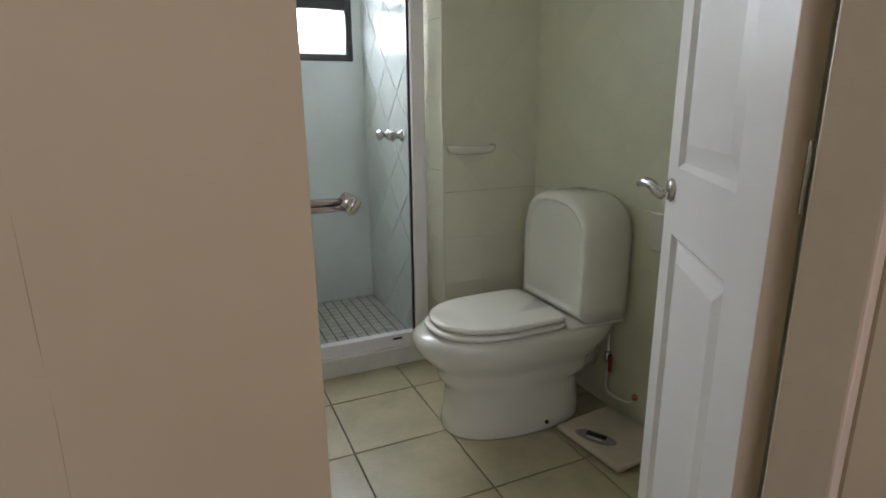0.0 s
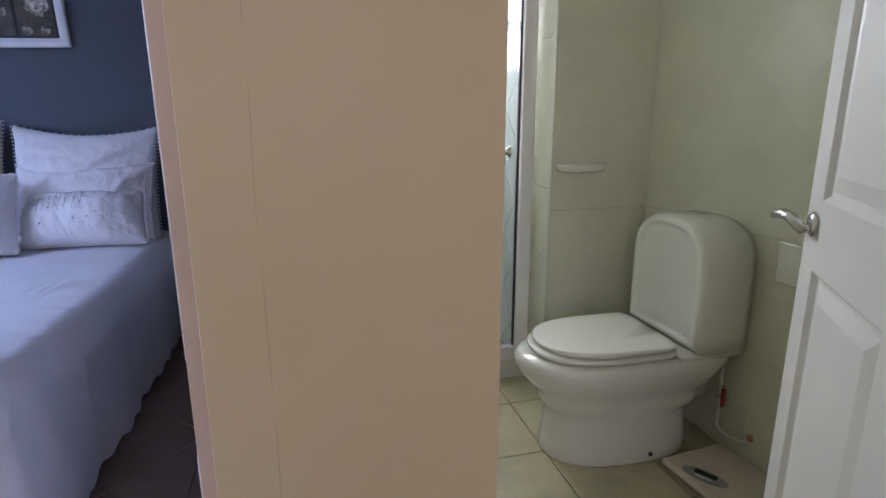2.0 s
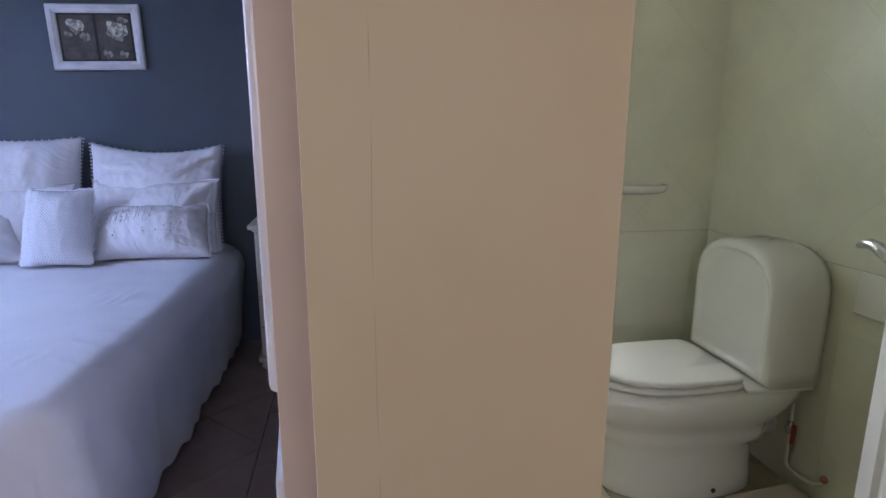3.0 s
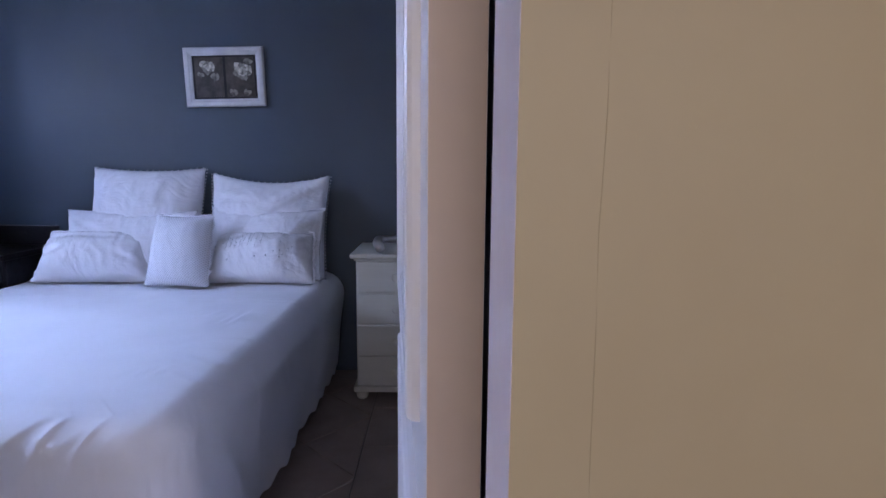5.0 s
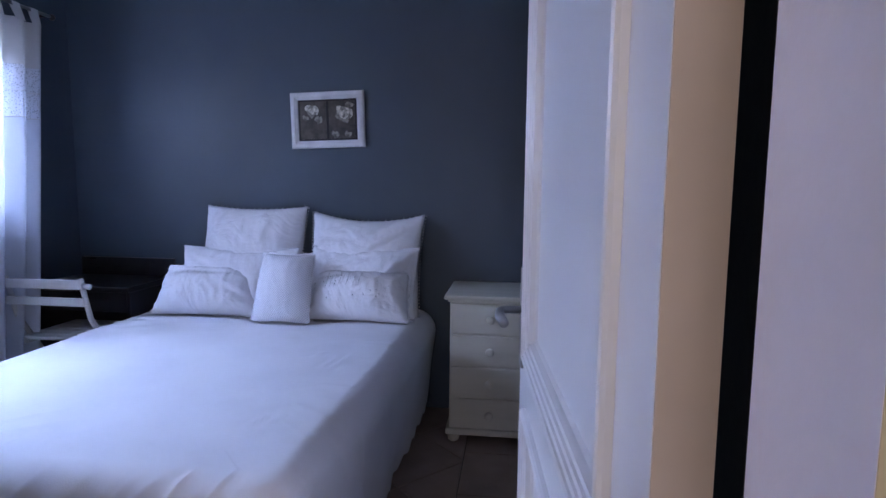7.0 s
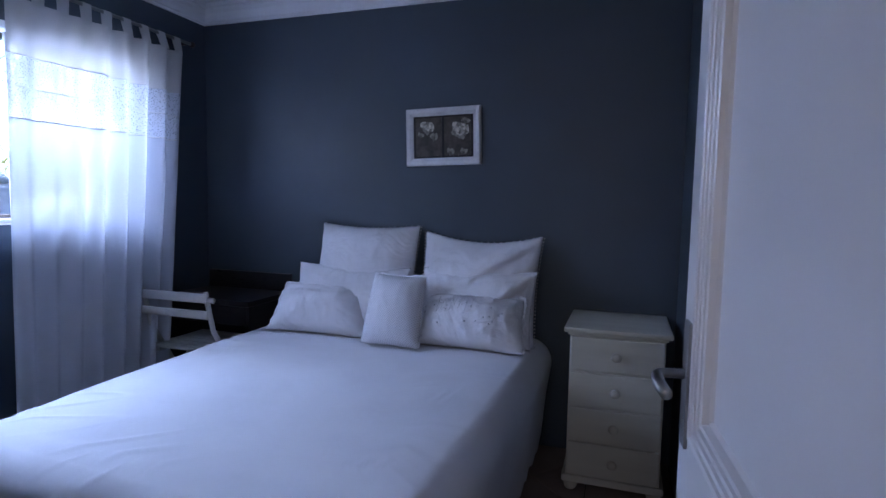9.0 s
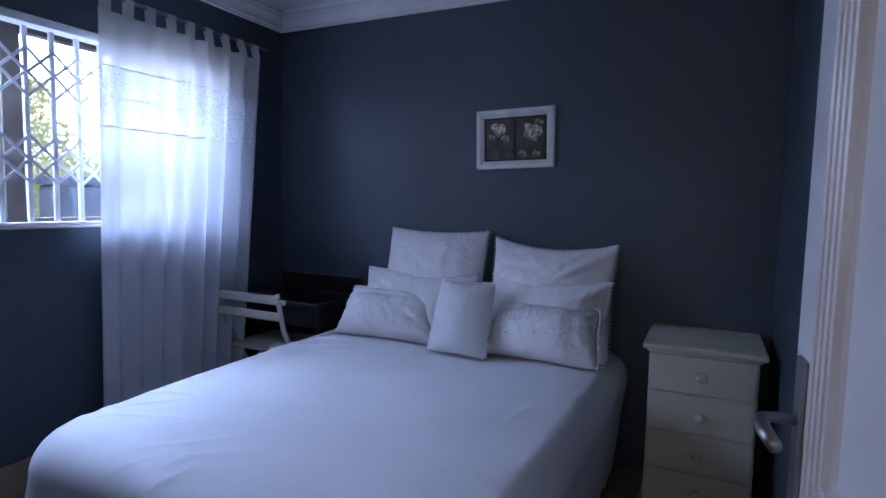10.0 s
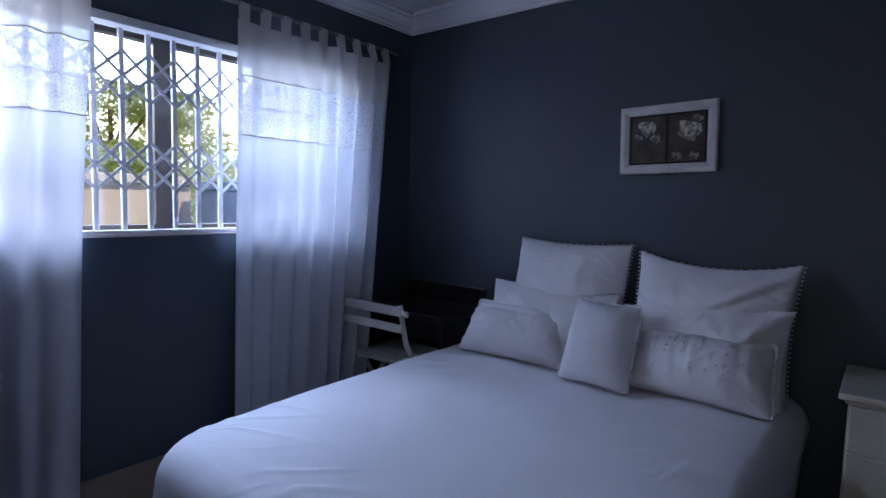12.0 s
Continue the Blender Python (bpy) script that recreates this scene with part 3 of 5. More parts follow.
HB, LB = Vector((0.697, 0.448)), Vector((0.996, 0.907))
BW = (LB - HB).length
door2 = stretch_leaf("door_2", HB, LB, FB + 0.008, 2.06, 0.036,
                     [(0.130, 0.14, BW - 0.078, 0.885), (0.130, 1.025, BW - 0.078, 1.90)], RAISED, "open white gloss panelled bathroom door")
# this beige edge is lightened too, in place of light falling on it
part("hinge_edge", box(-0.0014, 0.0006, 0.0, -0.0002, 0.0354, 2.05), LITBEIGE, door2, "beige hinge edge with light put into its colour")
part("hinge_edge", box(-0.0014, 0.0006, 0.0, -0.0002, 0.0394, 2.0), HINGE, door1, "peach beige hinge edge with light put into its colour")
part("rose", lathe([(0.024, 0), (0.026, 0.004), (0.021, 0.010)], 24, Matrix.Translation((BW - 0.055, 0.036, 0.975)) @ Matrix.Rotation(radians(-90), 4, 'X')), CHROME, door2, smooth=True)
arc = [(BW - 0.055, 0.036, 0.972), (BW - 0.056, 0.050, 0.964), (BW - 0.052, 0.058, 0.964), (BW - 0.040, 0.066, 0.972), (BW - 0.020, 0.073, 0.982), (BW + 0.005, 0.080, 0.985), (BW + 0.026, 0.086, 0.981), (BW + 0.041, 0.090, 0.974)]
part("lever", tube(arc, [0.009, 0.009, 0.011, 0.012, 0.012, 0.0115, 0.010, 0.006], 14), CHROME, door2, smooth=True)
for z in (0.42, 1.02, 1.72):
    part("hinge", rod((-0.004, 0.004, z), (-0.004, 0.004, z + 0.09), 0.004), CHROME, door2)

# ---- bathroom things ----
def super_ring(cx, cy, z, ax0, ax1, b, n=48, p=2.4, back=3.2):
    """A rounded outline: reach ax0 towards -x, ax1 towards +x, half width b."""
    out = []
    for i in range(n):
        t = 2 * math.pi * i / n
        c, s = math.cos(t), math.sin(t)
        e = p if c < 0 else back
        r = (abs(c) ** e + abs(s) ** e) ** (-1 / e)
        out.append(Vector((cx + r * c * (ax1 if c > 0 else ax0), cy + r * s * b, z)))
    return out


TY = 1.665       # the toilet's middle line
toilet = thing("toilet", "cream white glazed toilet with a closed lid and rounded cistern", "toilet", (0, TY, 0))
rings = [super_ring(1.06, 0, z, a0, a1, b, back=2.6 if z < 0.2 else 5) for z, a0, a1, b in (
    (0.0, 0.318, 0.235, 0.165), (0.010, 0.322, 0.24, 0.168), (0.05, 0.314, 0.236, 0.162), (0.10, 0.308, 0.232, 0.155), (0.155, 0.306, 0.230, 0.152), (0.180, 0.312, 0.232, 0.155), (0.20, 0.328, 0.236, 0.162), (0.22, 0.334, 0.236, 0.164),
    (0.24, 0.336, 0.238, 0.164), (0.26, 0.350, 0.245, 0.171), (0.29, 0.384, 0.27, 0.190), (0.32, 0.410, 0.295, 0.203), (0.350, 0.424, 0.318, 0.210), (0.375, 0.424, 0.33, 0.208), (0.390, 0.408, 0.332, 0.199), (0.396, 0.36, 0.325, 0.17))]
part("pan", loft(rings), CERAMIC, toilet, smooth=True)
seat = [super_ring(0.95, 0, z, a, 0.20, b, 56, 2.3, 12) for z, a, b in ((0.397, 0.247, 0.172), (0.400, 0.262, 0.186), (0.408, 0.266, 0.190), (0.415, 0.262, 0.186), (0.417, 0.247, 0.172))]
part("seat", loft(seat), SEATP, toilet, smooth=True)
lid = [super_ring(0.955, 0, z, a, 0.195, b, 56, 2.3, 12) for z, a, b in ((0.4195, 0.236, 0.168), (0.422, 0.250, 0.180), (0.430, 0.253, 0.183), (0.436, 0.250, 0.180), (0.4385, 0.244, 0.174), (0.4395, 0.232, 0.164), (0.440, 0.16, 0.12), (0.4402, 0.10, 0.075))]
part("lid", loft(lid), SEATP, toilet, smooth=True)


def cistern_ring(x, w, z0, h, inset):
    """An arched outline in the plane x."""
    out = []
    w, r = w - inset, w - inset
    z0 += inset
    for i in range(5):
        out.append(Vector((x, -w + 2 * w * i / 4, z0)))
    rz = 0.15
    zt = z0 + h - 2 * inset - rz
    for i in range(4):
        out.append(Vector((x, w, z0 + (zt - z0) * (i + 1) / 5)))
    for i in range(17):
        t = math.pi * i / 16
        c, s = math.cos(t), math.sin(t)
        out.append(Vector((x, w * math.copysign(abs(c) ** 0.75, c), zt + rz * s ** 0.85)))
    for i in range(4):
        out.append(Vector((x, -w, zt - (zt - z0) * (i + 1) / 5)))
    return out


cist = [cistern_ring(x, 0.208, 0.405, 0.452, i) for x, i in ((1.396, 0.02), (1.385, 0.004), (1.36, 0.0), (1.26, 0.0), (1.21, 0.004), (1.196, 0.012), (1.190, 0.022), (1.1895, 0.029), (1.193, 0.034), (1.200, 0.039), (1.202, 0.046), (1.202, 0.06))]
part("cistern", loft(cist), CERAMIC, toilet, "arched cistern with a recessed front", smooth=True)
part("flush_button", lathe([(0.030, 0), (0.030, 0.006), (0.026, 0.009)], 24, Matrix.Translation((1.30, 0, 0.855))), CHROME, toilet, smooth=True)
part("cistern_ledge", box(1.14, -0.198, 0.384, 1.385, 0.198, 0.4045, 0.008, 3), CERAMIC, toilet, smooth=True)
for s in (-1, 1):
    part("bolt_cap", lathe([(0.008, 0), (0.008, 0.004), (0.004, 0.007)], 12, Matrix.Translation((1.078, s * 0.169, 0.035)) @ Matrix.Rotation(radians(-90 * s), 4, 'X')), BLACKF, toilet)

valve = thing("stop_valve", "red lever stop valve on a bent cream water pipe", "valve", (1.375, 1.530, 0.0))
part("pipe", tube([(0.027, -0.134, 0.106), (0.016, -0.130, 0.088), (0.008, -0.112, 0.078), (0.002, -0.055, 0.070), (0.0, -0.014, 0.074), (0.0, 0.0, 0.09), (0, 0, 0.19), (0, 0.004, 0.32), (-0.03, 0.03, 0.40)], 0.0065, 10), WPLASTIC, valve, smooth=True)
part("valve_body", lathe([(0.010, 0), (0.013, 0.01), (0.013, 0.035), (0.009, 0.045)], 14, Matrix.Translation((0, 0, 0.20))), CHROME, valve, smooth=True)
part("valve_lever", box(-0.009, -0.024, 0.165, 0.005, -0.011, 0.238, 0.005, 3), REDP, valve, "red valve lever")
part("pipe_fitting", lathe([(0.012, 0), (0.013, 0.008), (0.008, 0.014)], 14, Matrix.Translation((0.026, -0.135, 0.108)) @ Matrix.Rotation(radians(-90), 4, 'Y')), COPPER, valve, smooth=True)
waste = thing("waste_pipe", "white plastic waste pipe behind the toilet pan", "pipe", (1.235, TY, 0.0))
part("bend", tube([(-0.03, 0, 0.22), (0.06, 0, 0.20), (0.10, 0, 0.18), (0.165, 0, 0.18)], 0.05, 20), WPLASTIC, waste, smooth=True)
part("collar", lathe([(0.06, 0), (0.064, 0.01), (0.064, 0.04), (0.058, 0.05)], 24, Matrix.Translation((0.03, 0, 0.205)) @ Matrix.Rotation(radians(97), 4, 'Y')), WPLASTIC, waste, smooth=True)

scale = thing("bathroom_scale", "cream bathroom scale with an oval grey display on the floor", "scale", (1.271, 1.335, 0.0), 5.3)
part("platform", box(-0.155, -0.15, 0.012, 0.112, 0.15, 0.034, 0.009, 3), SCALEP, scale, smooth=False)
oval = [[Vector((0.033 * math.cos(t) * k, 0.074 * math.sin(t) * k, z)) for t in [2 * math.pi * i / 32 for i in range(32)]] for k, z in ((1, 0), (1, 0.0025), (0.93, 0.004))]
bm = loft(oval)
bmesh.ops.transform(bm, matrix=Matrix.Translation((-0.093, 0.015, 0.0335)) @ Matrix.Rotation(radians(25), 4, 'Z'), verts=bm.verts)
disp = part("display", bm, GREYP, scale, "oval grey display")
turn_display = Matrix.Translation((-0.093, 0.015, 0)) @ Matrix.Rotation(radians(25), 4, 'Z')
part("readout", box(-0.004, -0.036, 0.0373, 0.020, 0.036, 0.0386, 0.0005, m=turn_display), DARKP, disp, "dark liquid crystal window")
part("printed_strip", box(-0.018, -0.026, 0.0373, -0.010, 0.026, 0.0380, 0.0002, m=turn_display), WPLASTIC, disp, "pale printed bar")
for x, y in ((-0.12, -0.12), (0.10, -0.12), (-0.12, 0.12), (0.10, 0.12)):
    part("foot", lathe([(0.012, 0), (0.014, 0.014)], 12, Matrix.Translation((x, y, 0.0))), BLACKF, scale)

sh = thing("soap_shelf", "white ceramic soap shelf on the tiled wall", "shelf", (1.064, BSY + 0.006, 1.0))
rr = [[Vector((a * math.copysign(abs(math.cos(t)) ** 0.5, math.cos(t)), -b * abs(math.sin(t)) ** 0.6, z)) for t in [math.pi * i / 20 for i in range(21)]] for a, b, z in ((0.075, 0.045, -0.034), (0.096, 0.072, -0.026), (0.104, 0.087, -0.014), (0.106, 0.089, 0.0), (0.104, 0.086, 0.006), (0.096, 0.078, 0.006), (0.092, 0.074, 0.001))]
part("shelf_board", loft(rr), CERAMIC, sh, smooth=True)

pb = thing("paper_holder", "white ceramic paper holder on the toilet wall", "paper holder", (BX1 + 0.001, 1.315, 0.746))
part("body", box(-0.016, -0.068, -0.066, 0.0, 0.068, 0.066, 0.006, 3), CERAMIC, pb, smooth=False)

# shower enclosure
enc = thing("shower_screen", "white framed glass shower screen with a steel knob", "shower screen", (0, BY1 + 0.03, 0.085))
part("post", box(0.862, -0.028, 0.0, 0.924, 0.02, 1.95, 0.006), GLOSS, enc)
part("post", box(0.05, -0.02, 0.0, 0.09, 0.02, 1.95, 0.004), GLOSS, enc)
part("bottom_rail", box(0.09, -0.026, 0.0, 0.862, 0.02, 0.062, 0.005), GLOSS, enc)
part("top_rail", box(0.09, -0.02, 1.91, 0.862, 0.02, 1.95, 0.004), GLOSS, enc)
pane = part("glass_pane", box(0.09, -0.004, 0.062, 0.858, 0.002, 1.91), CLEAR, enc, "greenish clear glass")
pane.visible_shadow = False
part("seal", box(0.854, -0.010, 0.062, 0.862, 0.006, 1.91), BLACKF, enc, "dark rubber seal")
part("drain_slot", box(0.745, -0.0275, 0.036, 0.79, -0.025, 0.046), BLACKF, enc)


hook = thing("wall_hook", "brushed steel wall hook with a round knob end", "hook", (BX0 + 0.0005, 0.65, 1.050))
part("wall_plate", lathe([(0.026, 0), (0.026, 0.016), (0.030, 0.018), (0.030, 0.027), (0.027, 0.030)], 24, Matrix.Rotation(radians(90), 4, 'Y')), CHROME, hook, smooth=True)
for z in (-0.0035, 0.0045):
    part("arm", rod((0.005, 0, z), (0.118, 0, z), 0.0042, 14), CHROME, hook, smooth=True)
hm = Matrix.Translation((0.119, 0.004, 0.002)) @ Vector((0.62, -0.66, -0.42)).to_track_quat("Z", "Y").to_matrix().to_4x4()
part("knob", lathe([(0.008, -0.008), (0.0105, -0.007), (0.0112, -0.004), (0.0112, 0.003), (0.0100, 0.004), (0.0100, 0.006), (0.0112, 0.007), (0.0112, 0.012), (0.0095, 0.014)], 28, hm), CHROME, hook, "brushed steel round knob", smooth=True)


def tap(y, z):
    t = thing("shower_tap", "chrome shower tap on the tiled wall", "tap", (SHX + 0.001, y, z), group="shower taps")
    m = Matrix.Rotation(radians(-90), 4, 'Y')
    part("flange", lathe([(0.030, 0), (0.028, 0.006), (0.016, 0.014), (0.013, 0.03)], 20, m), CHROME, t, smooth=True)
    part("handle", lathe([(0.012, 0.03), (0.024, 0.036), (0.028, 0.05), (0.020, 0.064), (0.008, 0.068)], 8, m), CHROME, t)


tap(2.50, 1.030)
tap(2.70, 1.025)

win2 = thing("window_2", "small black framed frosted window in the shower", "window", kind="structure")
for a in ((SW0, SZ0, SW1, SZ0 + 0.035), (SW0, SZ1 - 0.05, SW1, SZ1), (SW0, SZ0 + 0.035, SW0 + 0.04, SZ1 - 0.05), (SW1 - 0.035, SZ0 + 0.035, SW1, SZ1 - 0.05)):
    part("window_frame", box(a[0], SHY - 0.006, a[1], a[2], SHY + 0.05, a[3], 0.003), BLACKF, win2)
part("transom", box(SW0 + 0.04, SHY - 0.004, 1.66, SW1 - 0.035, SHY + 0.05, 1.72, 0.003), BLACKF, win2)
for za, zb in ((SZ0 + 0.035, 1.66), (1.72, SZ1 - 0.05)):
    g = part("pane", box(SW0 + 0.04, SHY + 0.02, za, SW1 - 0.035, SHY + 0.024, zb), FROST, win2, "frosted glass")
    g.visible_shadow = False


# ---- bed ----
BXL, BXR, BYF, BYH, BZ = -2.10, -0.715, 1.222, 2.97, 0.645


def crease(x, y, edge):
    """Thin slanting tucks in the cloth, strongest towards the edges."""
    u, v = x * 0.75 + y * 0.66, -x * 0.66 + y * 0.75
    k = noise.noise(Vector((u * 2.2, v * 9, 4)))
    m = max(0.0, noise.noise(Vector((x * 2.3, y * 2.3, 9))) + 0.05)
    return 0.014 * m * edge * max(0.0, 1 - abs(k) * 5) ** 2 + 0.006 * noise.noise(Vector((x * 3, y * 3, 0)))


# short tucks pulled into the top: middle, direction in degrees, half length, height
TUCKS = [(-0.862, 2.055, 80, 0.10, 0.007), (-0.90, 2.03, 76, 0.07, 0.005), (-0.838, 2.00, 84, 0.08, 0.006), (-0.975, 2.10, 60, 0.04, 0.004), (-0.885, 1.503, 67, 0.05, 0.005), (-0.93, 1.49, 60, 0.04, 0.004)]


def tuck_height(x, y):
    h = 0.0
    for cx, cy, a, half, top in TUCKS:
        c, sn = math.cos(radians(a)), math.sin(radians(a))
        u, v = (x - cx) * c + (y - cy) * sn, -(x - cx) * sn + (y - cy) * c
        if abs(u) < half and abs(v) < 0.05:
            h += top * (1 - (u / half) ** 2) * (math.exp(-(v / 0.011) ** 2) - 0.6 * math.exp(-((v - 0.018) / 0.011) ** 2))
    return h


RNDB = random.Random(17)
# knife folds: place along the edge, slant, first and last depth from the edge, height, width
FOLDS = [(s0, 0.75 + 0.25 * RNDB.uniform(-1, 1), -0.02 - 0.09 * RNDB.random(), 0.12 + 0.22 * RNDB.random(), 0.004 + 0.004 * RNDB.random(), 0.018 + 0.016 * RNDB.random()) for s0 in (1.66, 1.69, 1.72, 1.75, 1.78, 1.81, 1.86, 1.90, 1.95, 2.02, 2.07, 2.18, 2.30)]
FOLDS += [(s0, -0.3 + 0.3 * RNDB.uniform(-1, 1), -0.05, 0.35 + 0.15 * RNDB.random(), 0.001 + 0.002 * RNDB.random(), 0.05 + 0.04 * RNDB.random()) for s0 in (0.22, 0.55, 0.83, 1.12, 1.35, 1.50, 1.60, 1.68, 1.75)]
FOLDS += [(0.50, -1.3, -0.17, -0.08, 0.006, 0.05), (0.56, -1.2, -0.16, -0.06, 0.005, 0.05), (1.02, -1.3, -0.20, -0.10, 0.005, 0.05), (1.32, -1.2, -0.18, -0.10, 0.003, 0.05)]


def pleat(s, d):
    """Height of the knife folds at the edge length s, a way d beyond the edge (minus: on top)."""
    h = 0.0
    for s0, slant, d0, d1, top, width in FOLDS:
        if d0 < d < d1:
            t = (s - s0 - slant * d) / width
            if -0.35 < t < 1:
                e = math.sin(math.pi * (d - d0) / (d1 - d0)) ** 0.7
                h = max(h, top * e * ((1 - t) ** 2 if t > 0 else (1 + t / 0.35)))
    return h


def spread():
    """The bedspread: flat on top, rounded over the edge, falling in soft folds to the floor on three sides."""
    bm = bmesh.new()
    r, r2 = 0.16, 0.075                                      # round far corner, tight near one
    path = []
    n1, nc, n2 = 200, 40, 170
    for i in range(n1 + 1):
        path.append((Vector((BXR, BYH + (BYF + r2 - BYH) * i / n1)), Vector((1, 0))))
    for i in range(1, nc):
        t = math.pi / 2 * i / nc
        path.append((Vector((BXR - r2 + r2 * math.cos(t), BYF + r2 - r2 * math.sin(t))), Vector((math.cos(t), -math.sin(t)))))
    for i in range(n2 + 1):
        path.append((Vector((BXR - r2 + (BXL - BXR + r + r2) * i / n2, BYF)), Vector((0, -1))))
    for i in range(1, nc):
        t = math.pi / 2 * i / nc
        path.append((Vector((BXL + r - r * math.sin(t), BYF + r - r * math.cos(t))), Vector((-math.sin(t), -math.cos(t)))))
    for i in range(n1 + 1):
        path.append((Vector((BXL, BYF + r + (BYH - BYF - r) * i / n1)), Vector((-1, 0))))
    for p, n in path:                                        # the cloth hangs a little askew
        wr = (p.x - BXL) / (BXR - BXL)
        p.x += 0.035 * wr * (min(p.y, 2.3) - 2.2) + 0.022 * (1 - wr) * (BYH - p.y) / 1.8
    rows = []
    s = 0.0
    last = path[0][0]
    for p, n in path:
        s += (p - last).length
        last = p
        near_corner = max(0.0, 1 - min((p - Vector((BXR, BYF))).length, (p - Vector((BXL, BYF))).length) / 0.6)
        foot = max(0.0, -n.y)
        right = max(0.0, n.x) * min(max((p.y - BYF) / 0.5, 0), 1)    # the cloth swells over the door side
        row = []
        core = Vector((min(max(p.x, BXL + 0.62), BXR - 0.62), max(p.y, BYF + 0.62)))
        for k in range(44):                                  # top
            q = core.lerp(p, k / 44 * (0.86 - 0.05 * right))
            row.append(Vector((q.x, q.y, BZ + crease(q.x, q.y, (k / 44) ** 1.2) + tuck_height(q.x, q.y) + 0.5 * pleat(s, (q - p).length * -1))))
        rad = 0.075 + 0.038 * right + (0.045 if p.x < -1.4 else 0.0) * near_corner
        for k in range(1, 11):                               # rounded edge
            t = math.pi / 2 * k / 10
            q = p - n * (rad * (1 - math.sin(t)) - 0.045 - 0.025 * right)
            z = BZ - rad * (1 - math.cos(t)) + crease(q.x, q.y, 1.0) * (1 - k / 10)
            pl = pleat(s, rad * (t - 1.2))
            tuck = max(0.0, 1 - abs(noise.noise(Vector((s * 5.5 + z * 3.5, z * 1.2, 8)))) * 6) ** 2
            w = 0.004 * foot * (k / 10) * tuck + pl * math.sin(t)
            row.append(Vector((q.x + n.x * w, q.y + n.y * w, z + pl * math.cos(t))))
        hem = FZ + 0.045 + 0.010 * math.sin(s * 42) + 0.014 * noise.noise(Vector((s * 3, 1, 1)))
        for k in range(1, 19):                               # fall
            f = k / 18
            z = (BZ - rad) * (1 - f) + hem * f
            fold = (0.004 + 0.016 * f) * (1 + 0.4 * near_corner) * noise.noise(Vector((s * 3.6 + 0.8 * f, 0.9 * f, 2)))
            tuck = max(0.0, 1 - abs(noise.noise(Vector((s * 5.5 + z * 3.5, z * 1.2, 8)))) * 6) ** 2
            o = 0.045 + 0.024 * f + right * (0.025 - 0.068 * f) + (0.05 if n.x < 0.5 else 0.02) * near_corner * f + fold + 0.004 * foot * tuck * (1 - 0.5 * f) + pleat(s, rad * 0.37 + BZ - rad - z)
            row.append(Vector((p.x + n.x * o, p.y + n.y * o, z)))
        rows.append(row)
    vs = [[bm.verts.new(v) for v in row] for row in rows]
    for a, b in zip(vs, vs[1:]):
        for i in range(len(a) - 1):
            bm.faces.new((a[i], b[i], b[i + 1], a[i + 1]))
    bmesh.ops.remove_doubles(bm, verts=bm.verts, dist=0.0004)
    ring = [e for e in bm.edges if e.is_boundary and all(v.co.z > BZ - 0.05 for v in e.verts) and all(BXL + 0.5 < v.co.x < BXR - 0.5 for v in e.verts)]
    bmesh.ops.contextual_create(bm, geom=ring)
    bmesh.ops.triangulate(bm, faces=[f for f in bm.faces if len(f.verts) > 4])
    return bm


bed = thing("bed", "double bed made up with a white cotton bedspread", "bed", (0, 0, 0))
part("bedspread", spread(), LINEN, bed, "white cotton bedspread falling to the floor", smooth=True)
part("mattress", box(BXL + 0.05, BYF + 0.06, 0.34, BXR - 0.05, BYH - 0.01, BZ - 0.03, 0.03, 3), COTTON, bed)
part("bed_base", box(BXL + 0.06, BYF + 0.07, 0.17, BXR - 0.06, BYH - 0.01, 0.34, 0.01), COTTON, bed)
for x in (BXL + 0.12, BXR - 0.12):
    for y in (BYF + 0.15, BYH - 0.12):
        part("leg", lathe([(0.025, FZ), (0.03, 0.17)], 12, Matrix.Translation((x, y, 0))), DARKW, bed)


